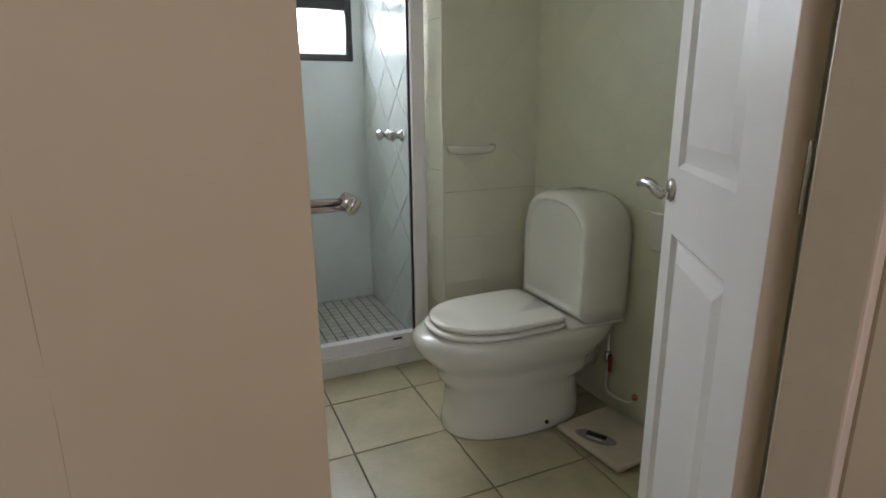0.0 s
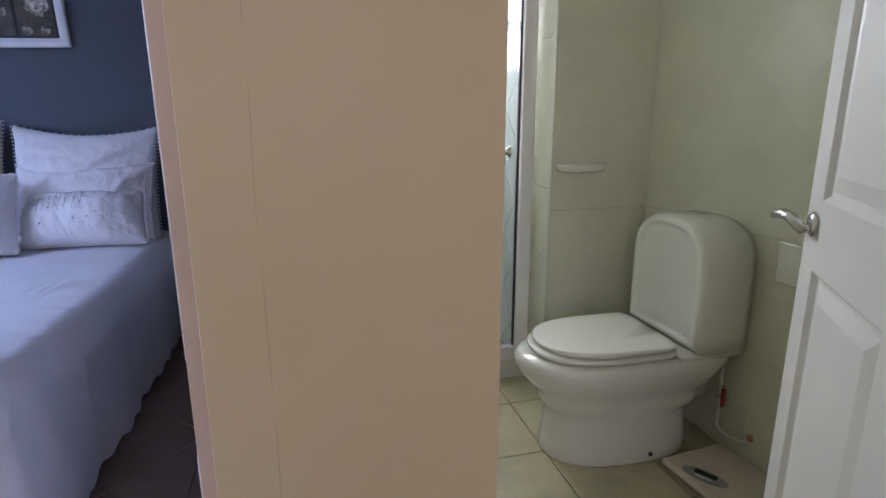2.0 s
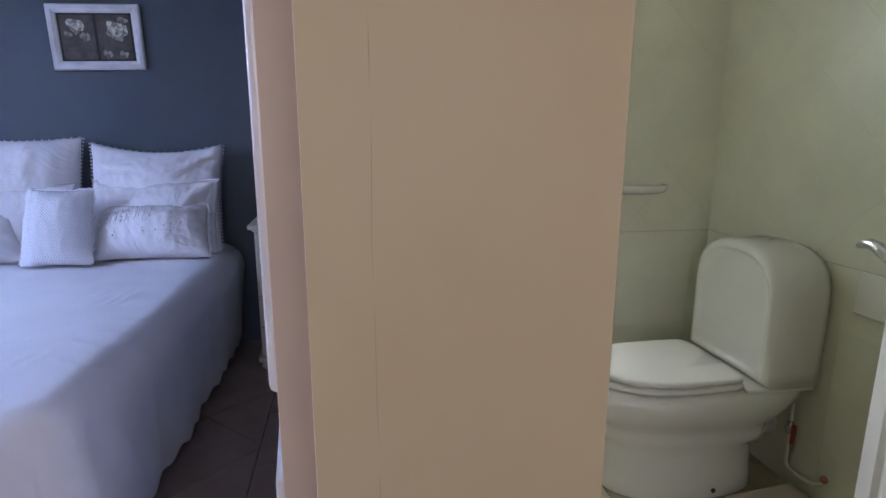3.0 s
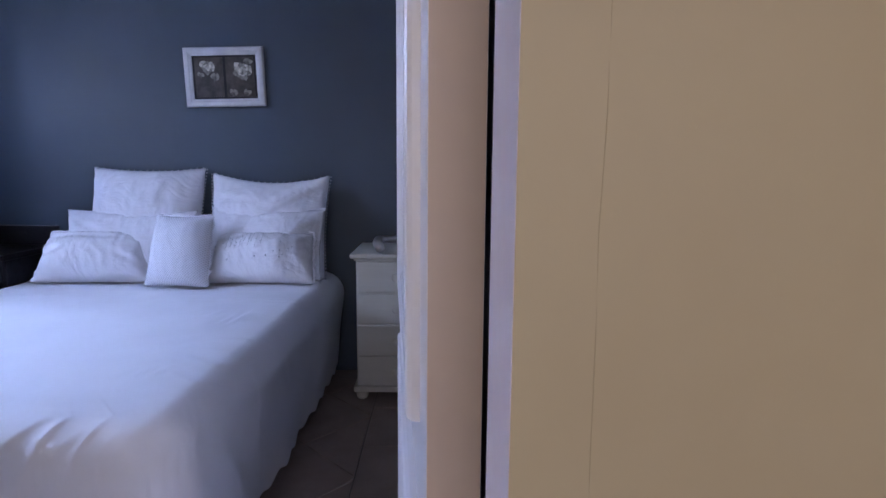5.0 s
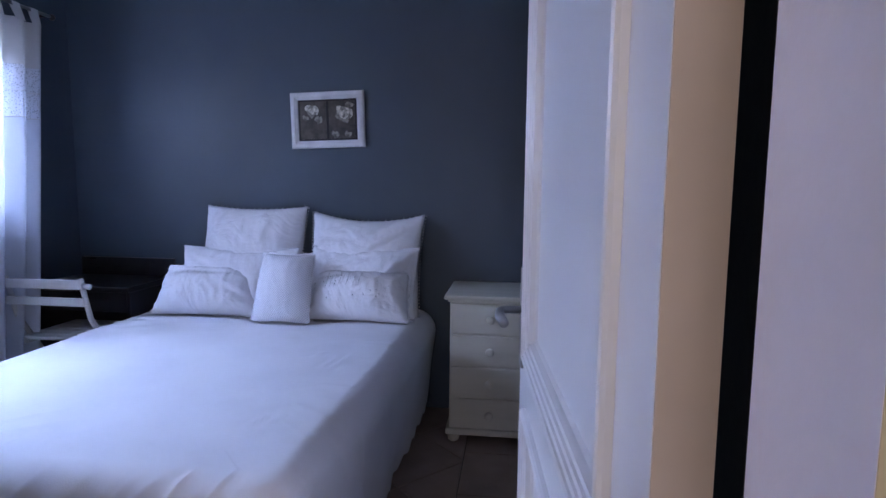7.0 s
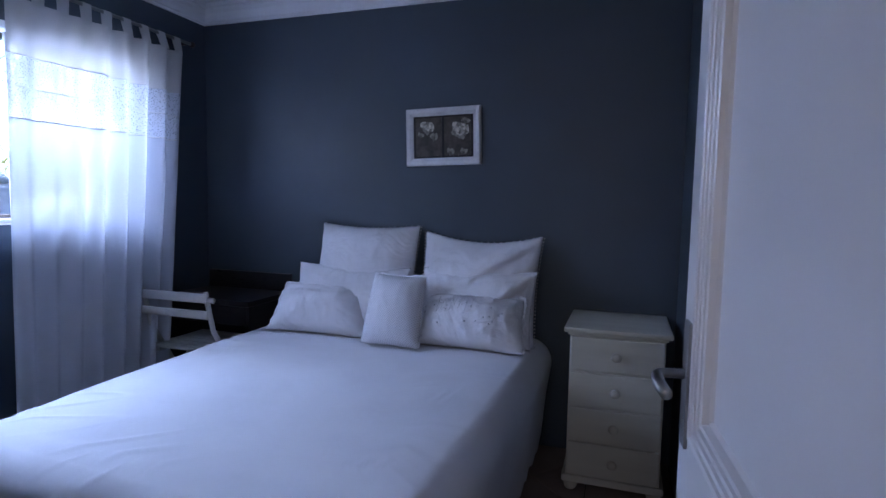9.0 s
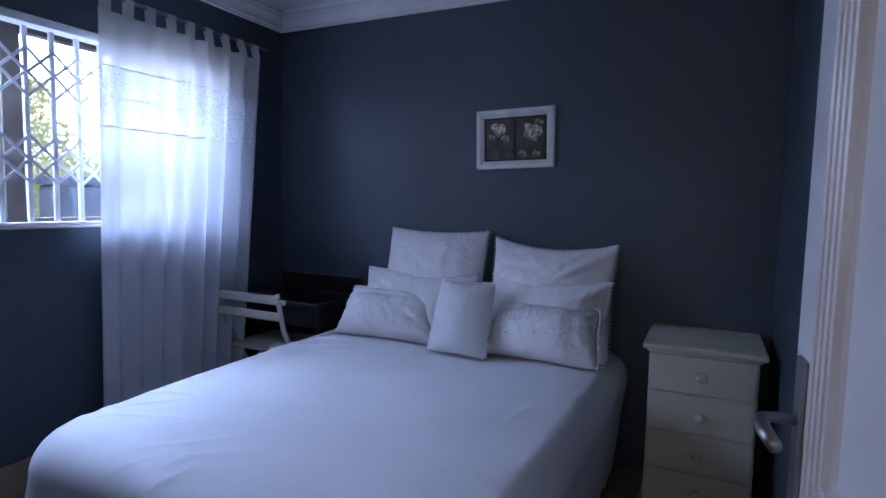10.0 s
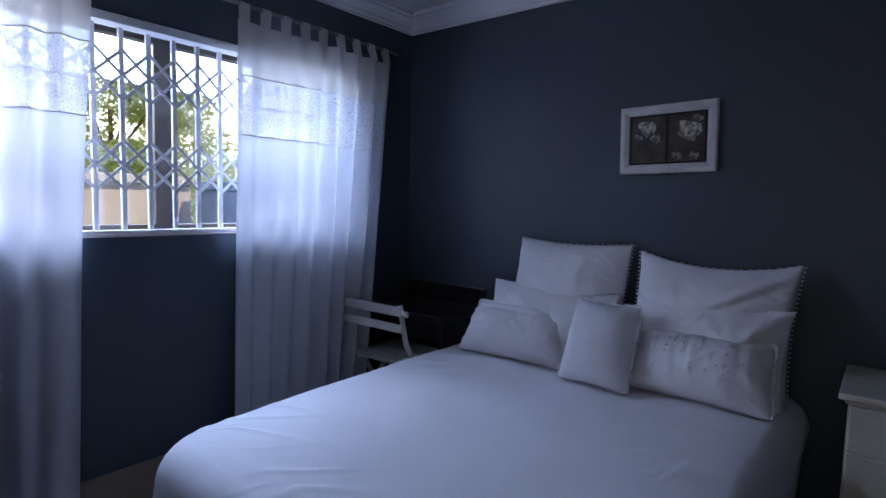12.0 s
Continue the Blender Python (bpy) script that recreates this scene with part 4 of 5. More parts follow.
def pillow_mesh(w, h, t, seed, flange=0.0, sag=0.0, folds=(), slump=0.0, soft_corner=0.0, crumple=1.0):
    """An upright pillow in x, z, thick in y, with pinched corners and creases."""
    bm = bmesh.new()
    n, m = 54, 42
    sides = []
    for side in (-1, 1):
        g = []
        for i in range(n + 1):
            col = []
            for j in range(m + 1):
                u, v = 2 * i / n - 1, 2 * j / m - 1
                fu, fv = 1 - flange / (w / 2), 1 - flange / (h / 2)
                a, b = min(abs(u) / fu, 1), min(abs(v) / fv, 1)
                puff = ((1 - a ** 2.1) * (1 - b ** 2.1)) ** 0.58
                pinch = 1 - 0.055 * (1 - abs(v) ** 2) * abs(u) ** 3, 1 - 0.075 * (1 - abs(u) ** 2) * abs(v) ** 3
                x, z = u * w / 2 * pinch[0] * (1 - slump * v) * (1 - soft_corner * v ** 4) ** 0.5, v * h / 2 * pinch[1] * (1 - soft_corner * u ** 4) ** 0.5
                p = Vector((x, 0, z))
                cr = noise.noise(Vector((x * 7 + seed, z * 7, seed))) * 0.022 + abs(noise.noise(Vector((x * 10 + 2 * z, z * 5 - x * 3, seed + 3)))) * -0.022 + noise.noise(Vector((x * 22, z * 14 + seed, seed))) * 0.009 * (0.3 + 0.6 * max(a, b))
                ridge = abs(noise.noise(Vector((x * 24 + seed * 2 + 3 * z, z * 9 - 6 * x, seed + 6))))
                cr = crumple * (0.55 * cr + 0.007 * max(0.0, 1 - 3.5 * ridge) ** 2)
                edge = 0.007 * noise.noise(Vector((u * 5, v * 5, seed + 9)))
                for u0, v0, u1, v1, dep in folds:
                    a0, a1 = Vector((u0 * w / 2, v0 * h / 2)), Vector((u1 * w / 2, v1 * h / 2))
                    k = min(max((Vector((x, z)) - a0).dot(a1 - a0) / (a1 - a0).length_squared, 0), 1)
                    off = Vector((x, z)) - a0.lerp(a1, k)
                    q = off.length * (1 if off.y > 0 else 2.2)
                    cr += dep * math.sin(math.pi * (0.12 + 0.76 * k)) * (math.exp(-(q / 0.03) ** 2) - 1.1 * math.exp(-((off + Vector((0, 0.022))).length / 0.016) ** 2))
                y = side * (t / 2 * puff + cr * puff ** 0.4) + edge * (1 - puff) + sag * (v - abs(v) * v * 0.2) * 0
                if i in (0, n) or j in (0, m):
                    y = edge
                z -= sag * (1 - u * u) * (0.5 + 0.5 * v)
                col.append(bm.verts.new((x, y, z + h / 2)))
            g.append(col)
        sides.append(g)
    for g in sides:
        for i in range(n):
            for j in range(m):
                bm.faces.new((g[i][j], g[i + 1][j], g[i + 1][j + 1], g[i][j + 1]))
    bmesh.ops.remove_doubles(bm, verts=bm.verts, dist=0.0006)
    return bm


def pillow(name, label, at, w, h, t, lean, turn, roll, seed, material=COTTON, flange=0.0, sag=0.0, bobbles=False, group="pillows on the bed", tufts=0, folds=(), slump=0.0, soft_corner=0.0, crumple=1.0, trimmed=(-1, 1), frill=False):
    ob = new(name)
    ob.matrix_world = Matrix.Translation(at) @ Euler((radians(-lean), radians(roll), radians(turn))).to_matrix().to_4x4()
    tagged(ob, label=label, category="pillow", group=group)
    part("cushion", pillow_mesh(w, h, t, seed, flange, sag, folds, slump, soft_corner, crumple), material, ob, smooth=True)
    if bobbles:
        bm = bmesh.new()
        for i in range(int(h / 0.0165)):
            for sx in trimmed:
                v = 2 * (i + 0.5) / int(h / 0.0165) - 1
                x = sx * w / 2 * (1 - 0.055 * (1 - v * v)) + sx * 0.006
                bmesh.ops.create_icosphere(bm, subdivisions=1, radius=0.0048, matrix=Matrix.Translation((x, 0, (v + 1) * h / 2)))
        for i in range(int(w / 0.03)):
            u = 2 * (i + 0.5) / int(w / 0.03) - 1
            z = h - h / 2 * 0.075 * (1 - u * u) - sag * (1 - u * u) + 0.001
            bmesh.ops.create_icosphere(bm, subdivisions=1, radius=0.0045, matrix=Matrix.Translation((u * w / 2, 0, z)))
        part("bobble_trim", bm, POM, ob, "white bobbles along the edges", kind="stuff")
    if frill:                                                 # a thin puckered edge of cloth all round
        bm = bmesh.new()
        rim = []
        for u0, v0, u1, v1 in ((-1, -1, 1, -1), (1, -1, 1, 1), (1, 1, -1, 1), (-1, 1, -1, -1)):
            for k in range(60):
                rim.append((u0 + (u1 - u0) * k / 60, v0 + (v1 - v0) * k / 60))
        inner, outer = [], []
        for k, (u, v) in enumerate(rim):
            px, pz = 1 - 0.055 * (1 - v * v) * abs(u) ** 3, 1 - 0.075 * (1 - u * u) * abs(v) ** 3
            x, z = u * w / 2 * px * (1 - slump * v) * (1 - soft_corner * v ** 4) ** 0.5, v * h / 2 * pz * (1 - soft_corner * u ** 4) ** 0.5 + h / 2
            out = Vector((x, z - h / 2)).normalized() if abs(u) == 1 and abs(v) == 1 else Vector((u if abs(u) == 1 else 0, v if abs(v) == 1 else 0))
            wave = noise.noise(Vector((u * 9, v * 9, seed)))
            reach = 0.007 + 0.010 * noise.noise(Vector((u * 4 + 3, v * 6, seed)))
            if v == -1:
                reach *= 0.5
            inner.append(bm.verts.new((x * 0.985, 0.004 * wave, (z - h / 2) * 0.985 + h / 2)))
            lift = 0.010 if v == -1 else 0.0
            outer.append(bm.verts.new((x + out.x * reach, 0.012 * wave - 2.4 * lift, max(z + out.y * reach, 0.004) + lift * 0.2)))
        for k in range(len(rim)):
            q = (k + 1) % len(rim)
            bm.faces.new((inner[k], inner[q], outer[q], outer[k]))
        part("frill", bm, material, ob, "thin puckered cloth edge", smooth=True)
    if tufts:
        rnd = random.Random(seed)
        bm = bmesh.new()
        for i in range(tufts):
            u, v = rnd.uniform(-0.65, 0.7), rnd.uniform(-0.6, 0.7)
            a, b = abs(u), abs(v)
            y = -(t / 2 * ((1 - a ** 2.1) * (1 - b ** 2.1)) ** 0.58) - 0.002
            bmesh.ops.create_icosphere(bm, subdivisions=1, radius=0.0045, matrix=Matrix.Translation((u * w / 2, y, (v + 1) * h / 2)))
        part("knot", bm, POM, ob, "small embroidered knots", kind="stuff")
        bm = bmesh.new()
        for i in range(26):                                   # pin tucks across the middle
            x = (-0.28 + 0.5 * i / 25 + 0.008 * rnd.uniform(-1, 1)) * w
            va, vb = rnd.uniform(-0.1, 0.35), rnd.uniform(0.5, 0.78)
            pts = []
            for k in range(9):
                v = va + (vb - va) * k / 8
                a, b = abs(2 * x / w), abs(v)
                y = -(t / 2 * ((1 - a ** 2.1) * (1 - b ** 2.1)) ** 0.58) - 0.001
                pts.append((x + 0.002 * rnd.uniform(-1, 1), y, (v + 1) * h / 2))
            if i % 2 == 0:
                tube(pts, 0.0018, 5, bm)
        part("pin_tuck", bm, COTTON, ob, kind="stuff")
    return ob


PB = BZ - 0.005
pillow("euro_pillow", "square white pillow with bobble trim standing against the wall", (-1.607, 2.80, PB), 0.565, 0.56, 0.25, 14, 0, 0, 1.0, bobbles=True, crumple=0.7, trimmed=(1,), folds=((0.5, 0.9, 0.2, 0.1, 0.005),))
pillow("euro_pillow", "square white pillow with bobble trim and a sagging top edge", (-1.004, 2.80, PB), 0.597, 0.53, 0.25, 14, -1, 1, 2.0, sag=0.026, bobbles=True, crumple=1.1, folds=((0.95, 0.85, 0.0, 0.2, 0.016), (0.6, 0.9, 0.1, 0.45, 0.010), (-0.9, 0.6, -0.2, 0.55, 0.008)))
pillow("pillow", "white cotton pillow with a flat hem", (-1.640, 2.705, PB), 0.63, 0.355, 0.21, 18, 1, 0, 3.0, flange=0.006, crumple=0.8, folds=((-0.8, 0.8, -0.2, 0.3, 0.008), (0.9, 0.8, 0.6, 0.9, 0.012)))
pillow("pillow", "white cotton pillow with a flat hem and a drooping corner", (-0.985, 2.705, PB), 0.565, 0.37, 0.22, 18, -2, 0, 4.0, flange=0.010, crumple=1.1, folds=((0.95, 0.9, 0.45, 0.05, 0.016), (0.8, 0.55, 0.3, -0.1, 0.013), (0.5, 0.85, -0.3, 0.6, 0.004)))
pillow("oblong_cushion", "small white oblong cushion with crumpled ends", (-1.752, 2.612, PB + 0.008), 0.505, 0.262, 0.25, 28, 2, 0, 5.0, flange=0.004, slump=0.09, soft_corner=0.05, crumple=1.1, frill=True, folds=((-0.75, 0.8, 0.5, 0.72, 0.014), (-0.9, 0.1, -0.4, 0.3, 0.010), (0.9, -0.2, 0.55, 0.1, 0.012), (0.35, -0.5, 0.3, 0.0, 0.008)))
pillow("oblong_cushion", "small white oblong cushion with pin tucks and knots", (-0.972, 2.612, PB + 0.008), 0.495, 0.265, 0.25, 28, -2, 0, 6.0, flange=0.004, slump=0.05, soft_corner=0.08, crumple=0.9, frill=True, tufts=22, folds=((0.95, 0.3, 0.72, -0.3, 0.012), (0.9, -0.5, 0.7, -0.1, 0.010), (-0.8, 0.7, -0.3, 0.8, 0.010)))
pillow("crochet_cushion", "small square white crochet cushion", (-1.316, 2.525, PB + 0.006), 0.285, 0.345, 0.19, 20, -3, 0, 7.0, CROCHET, flange=0.004, slump=0.04, soft_corner=0.10, crumple=0.3, frill=True)

# ---- bedside drawers ----
NX0, NX1, NY0, NY1, NZ = -0.550, -0.126, 2.585, 3.0, 0.798
chest = thing("chest_of_drawers", "small white painted pine chest with four drawers", "drawers", ((NX0 + NX1) / 2, (NY0 + NY1) / 2, FZ))
hw, hd, hh = (NX1 - NX0) / 2, (NY1 - NY0) / 2, NZ - FZ
part("top", box(-hw, -hd, hh - 0.022, hw, hd, hh, 0.007, 3), WOODW, chest)
part("body", box(-hw + 0.025, -hd + 0.025, 0.05, hw - 0.025, hd - 0.005, hh - 0.022, 0.002), WOODW, chest)
part("moulding", box(-hw + 0.016, -hd + 0.016, hh - 0.034, hw - 0.016, hd - 0.004, hh - 0.0225, 0.004), WOODW, chest)
part("plinth", box(-hw + 0.008, -hd + 0.008, 0.042, hw - 0.008, hd - 0.004, 0.072, 0.008, 3), WOODW, chest)
for x in (-hw + 0.045, hw - 0.045):
    for y in (-hd + 0.045, hd - 0.045):
        part("bun_foot", lathe([(0.016, 0), (0.026, 0.010), (0.029, 0.022), (0.024, 0.036), (0.016, 0.042)], 18, Matrix.Translation((x, y, 0))), WOODW, chest, smooth=True)
dh = (hh - 0.034 - 0.072) / 4
for i in range(4):
    z0 = 0.072 + dh * i
    d = part("drawer", box(-hw + 0.030, -hd + 0.014, z0 + 0.004, hw - 0.030, -hd + 0.034, z0 + dh - 0.004, 0.005, 3), WOODW, chest)
    part("knob", lathe([(0.009, 0), (0.010, 0.008), (0.018, 0.014), (0.020, 0.020), (0.016, 0.026), (0.006, 0.028)], 20, Matrix.Translation((0, -hd + 0.0145, z0 + dh / 2)) @ Matrix.Rotation(radians(90), 4, 'X')), WOODW, d, smooth=True)

# ---- picture ----
pic = new("picture")
pic.matrix_world = Matrix.Translation((-1.232, H - 0.002, 1.640)) @ Matrix.Rotation(radians(-1.6), 4, 'Y')
tagged(pic, label="white framed double photograph of white roses on the wall", category="picture")
pw, ph = 0.200, 0.146
steps = [(0.0, 0.0), (0.0, 0.018), (0.006, 0.024), (0.022, 0.024), (0.028, 0.018), (0.036, 0.016), (0.040, 0.010)]
bm = loft([[Vector((sx * (pw - i), -d, sz * (ph - i))) for sx, sz in ((-1, -1), (1, -1), (1, 1), (-1, 1))] for i, d in steps], cap=False)
part("frame", bm, PICW, pic)
part("passepartout", box(-pw + 0.038, -0.011, -ph + 0.038, pw - 0.038, -0.004, ph - 0.038), MATB, pic)


def petals(parent, name, middle, r, count, seed, material):
    """Ragged overlapping petals printed on a photograph."""
    rnd = random.Random(seed)
    bm = bmesh.new()
    for k in range(count):
        a, rad = k * 2.4, r * (1 - 0.75 * k / count)
        px, pz = middle[0] + 0.45 * rad * math.cos(a), middle[1] + 0.42 * rad * math.sin(a)
        tilt, n = rnd.uniform(0, 6.28), 13
        ring = []
        for i in range(n):
            t = 2 * math.pi * i / n
            u, v = rad * 0.62 * math.cos(t) * (1 + 0.22 * rnd.uniform(-1, 1)), rad * 0.42 * math.sin(t) * (1 + 0.22 * rnd.uniform(-1, 1))
            ring.append(bm.verts.new((px + u * math.cos(tilt) - v * math.sin(tilt), -0.0138 - 0.0001 * k, pz + u * math.sin(tilt) + v * math.cos(tilt))))
        bm.faces.new(ring)
    part(name, bm, material, parent, kind="stuff")


for cx, seed in ((-0.078, 3), (0.078, 5)):
    print_ = part("photo", box(cx - 0.071, -0.0135, -0.098, cx + 0.071, -0.011, 0.098), PHOTO, pic, "sepia photograph of a white rose")
    if seed == 3:
        petals(print_, "printed_rose", (cx - 0.006, 0.050), 0.042, 14, 3, PETAL)
        petals(print_, "printed_foliage", (cx + 0.028, 0.0), 0.028, 6, 8, DIMPETAL)
        petals(print_, "printed_foliage", (cx - 0.045, 0.012), 0.022, 5, 9, DIMPETAL)
    else:
        petals(print_, "printed_rose", (cx + 0.012, 0.028), 0.052, 18, 5, PETAL)
        petals(print_, "printed_foliage", (cx + 0.040, 0.074), 0.026, 6, 12, DIMPETAL)
        petals(print_, "printed_foliage", (cx - 0.040, -0.078), 0.026, 6, 13, DIMPETAL)
        petals(print_, "printed_foliage", (cx + 0.030, -0.080), 0.024, 6, 14, DIMPETAL)

# ---- desk and chair ----
desk = thing("desk", "dark stained wooden desk with a low back rail", "desk", (0, 0, FZ))
dx0, dx1, dy0, dy1, dz = -2.70, -2.13, 2.60, 2.995, 0.69
part("desktop", box(dx0, dy0, dz - 0.028, dx1, dy1 - 0.022, dz, 0.005), DARKW, desk)
part("back_rail", box(dx0, dy1 - 0.022, dz - 0.10, dx1, dy1, dz + 0.10, 0.005), DARKW, desk)
part("apron", box(dx0 + 0.03, dy0 + 0.02, dz - 0.13, dx1 - 0.03, dy0 + 0.04, dz - 0.028, 0.003), DARKW, desk)
for x in (dx0 + 0.005, dx1 - 0.025):
    part("side_panel", box(x, dy0 + 0.015, 0, x + 0.02, dy1 - 0.025, dz - 0.028, 0.003), DARKW, desk)
part("back_panel", box(dx0 + 0.025, dy1 - 0.04, 0.2, dx1 - 0.025, dy1 - 0.025, dz - 0.1, 0.002), DARKW, desk)
carton = thing("storage_box", "small grey white box standing under the desk", "box", (-2.23, 2.80, FZ))
part("carton", box(-0.06, -0.09, 0, 0.06, 0.09, 0.47, 0.004), CHAIRW, carton)

chair = thing("folding_chair", "white slatted folding bistro chair at the desk", "chair", (-2.43, 2.45, FZ + 0.0))
cw = 0.20
for s in (-1, 1):
    x = s * (cw - 0.005)
    part("back_leg", tube([(x, 0.36, 0.0), (x, 0.18, 0.30), (x, 0.02, 0.56), (x, -0.03, 0.76)], 0.010, 8, flat=1.5), CHAIRW, chair)
    part("front_leg", tube([(x * 0.9, -0.02, 0.0), (x * 0.9, 0.16, 0.26), (x * 0.9, 0.33, 0.455)], 0.010, 8, flat=1.5), CHAIRW, chair)
for i in range(6):
    part("seat_slat", box(-cw, 0.02 + 0.062 * i, 0.445, cw, 0.072 + 0.062 * i, 0.459, 0.003), CHAIRW, chair)
for s in (-1, 1):
    part("seat_rail", box(s * 0.16 - 0.012, 0.02, 0.425, s * 0.16 + 0.012, 0.38, 0.445, 0.002), CHAIRW, chair)
part("back_slat", box(-cw - 0.012, -0.047, 0.710, cw + 0.012, -0.032, 0.755, 0.004, m=Matrix.Identity(4)), CHAIRW, chair)
part("back_slat", box(-cw - 0.008, -0.035, 0.628, cw + 0.008, -0.020, 0.668, 0.004), CHAIRW, chair)
part("slat_end", rod((cw + 0.013, -0.034, 0.728), (cw + 0.045, -0.030, 0.722), 0.013, 14), CHAIRW, chair, smooth=True)
part("stretcher", rod((-cw + 0.02, 0.04, 0.09), (cw - 0.02, 0.04, 0.09), 0.008), CHAIRW, chair)

# ---- bedroom window, grille, rod, curtains ----
win = thing("window_1", "bronze aluminium bedroom window with clear panes", "window", kind="structure")
xo = W - 0.17
for a in ((WY0, WZ0, WY1, WZ0 + 0.04), (WY0, WZ1 - 0.04, WY1, WZ1), (WY0, WZ0 + 0.04, WY0 + 0.04, WZ1 - 0.04), (WY1 - 0.04, WZ0 + 0.04, WY1, WZ1 - 0.04)):
    part("window_frame", box(xo, a[0], a[1], xo + 0.05, a[2], a[3], 0.003), BRONZE, win)
mull = (1.24, 1.617, 2.07)
for y in mull:
    part("mullion", box(xo, y - (0.035 if y == 1.617 else 0.012), WZ0 + 0.04, xo + 0.05, y + (0.035 if y == 1.617 else 0.012), WZ1 - 0.04, 0.003), BRONZE, win)
ys = (WY0 + 0.04, *mull, WY1 - 0.04)
for a, b in zip(ys, ys[1:]):
    g = part("pane", box(xo + 0.02, a, WZ0 + 0.04, xo + 0.024, b, WZ1 - 0.04), CLEAR, win)
    g.visible_shadow = False
part("window_sill", box(xo + 0.05, WY0, WZ0 + 0.001, W + 0.012, WY1, WZ0 + 0.012, 0.003), FRAMEW, win)

grille = thing("security_grille", "white steel trellis security grille across the window", "grille", (0, 0, 0))
gx = W - 0.025
part("top_track", box(gx - 0.03, WY0 + 0.002, WZ1 - 0.035, gx + 0.045, WY1 - 0.002, WZ1 - 0.002, 0.003), ALU, grille)
part("bottom_track", box(gx - 0.02, WY0 + 0.002, WZ0 + 0.0125, gx + 0.03, WY1 - 0.002, WZ0 + 0.026, 0.002), ALU, grille)
bars = [1.327 + 0.0983 * i for i in range(-6, 13)]
bars = [y for y in bars if WY0 + 0.02 < y < WY1 - 0.02]
zb0, zb1 = WZ0 + 0.026, WZ1 - 0.035
for y in bars:
    part("upright", box(gx - 0.017, y - 0.0095, zb0, gx - 0.001, y + 0.0095, zb1, 0.003), ALU, grille)


def bar_across(y0, z0, y1, z1, x):
    d = Vector((0, y1 - y0, z1 - z0))
    ang = math.atan2(d.z, d.y)
    m = Matrix.Translation((x, (y0 + y1) / 2, (z0 + z1) / 2)) @ Matrix.Rotation(ang, 4, 'X')
    part("trellis_bar", box(-0.0015, -d.length / 2, -0.0058, 0.0015, d.length / 2, 0.0058, m=m), ALU, grille)


for a, b in zip(bars, bars[1:]):
    for zc in (1.452, 1.790):
        for dz0 in (-0.045, 0.045):
            bar_across(a, zc + dz0 - 0.048, b, zc + dz0 + 0.048, gx + 0.0005)
            bar_across(a, zc + dz0 + 0.048, b, zc + dz0 - 0.048, gx + 0.0045)

RX, RZ = W + 0.085, 2.150
crod = thing("curtain_rod", "thin steel curtain rod over the window", "curtain rod", (0, 0, 0))
part("rod", rod((RX, 0.50, RZ), (RX, 2.80, RZ), 0.008), NICKEL, crod, smooth=True)
for y in (0.52, 1.55, 2.775):
    part("bracket", box(W, y - 0.008, RZ - 0.012, RX - 0.006, y + 0.008, RZ + 0.004, 0.002), BRONZE, crod)
for y in (0.485, 2.815):
    bm = bmesh.new()
    bmesh.ops.create_uvsphere(bm, u_segments=14, v_segments=10, radius=0.016, matrix=Matrix.Translation((RX, y, RZ)))
    part("finial", bm, BRONZE, crod, smooth=True)


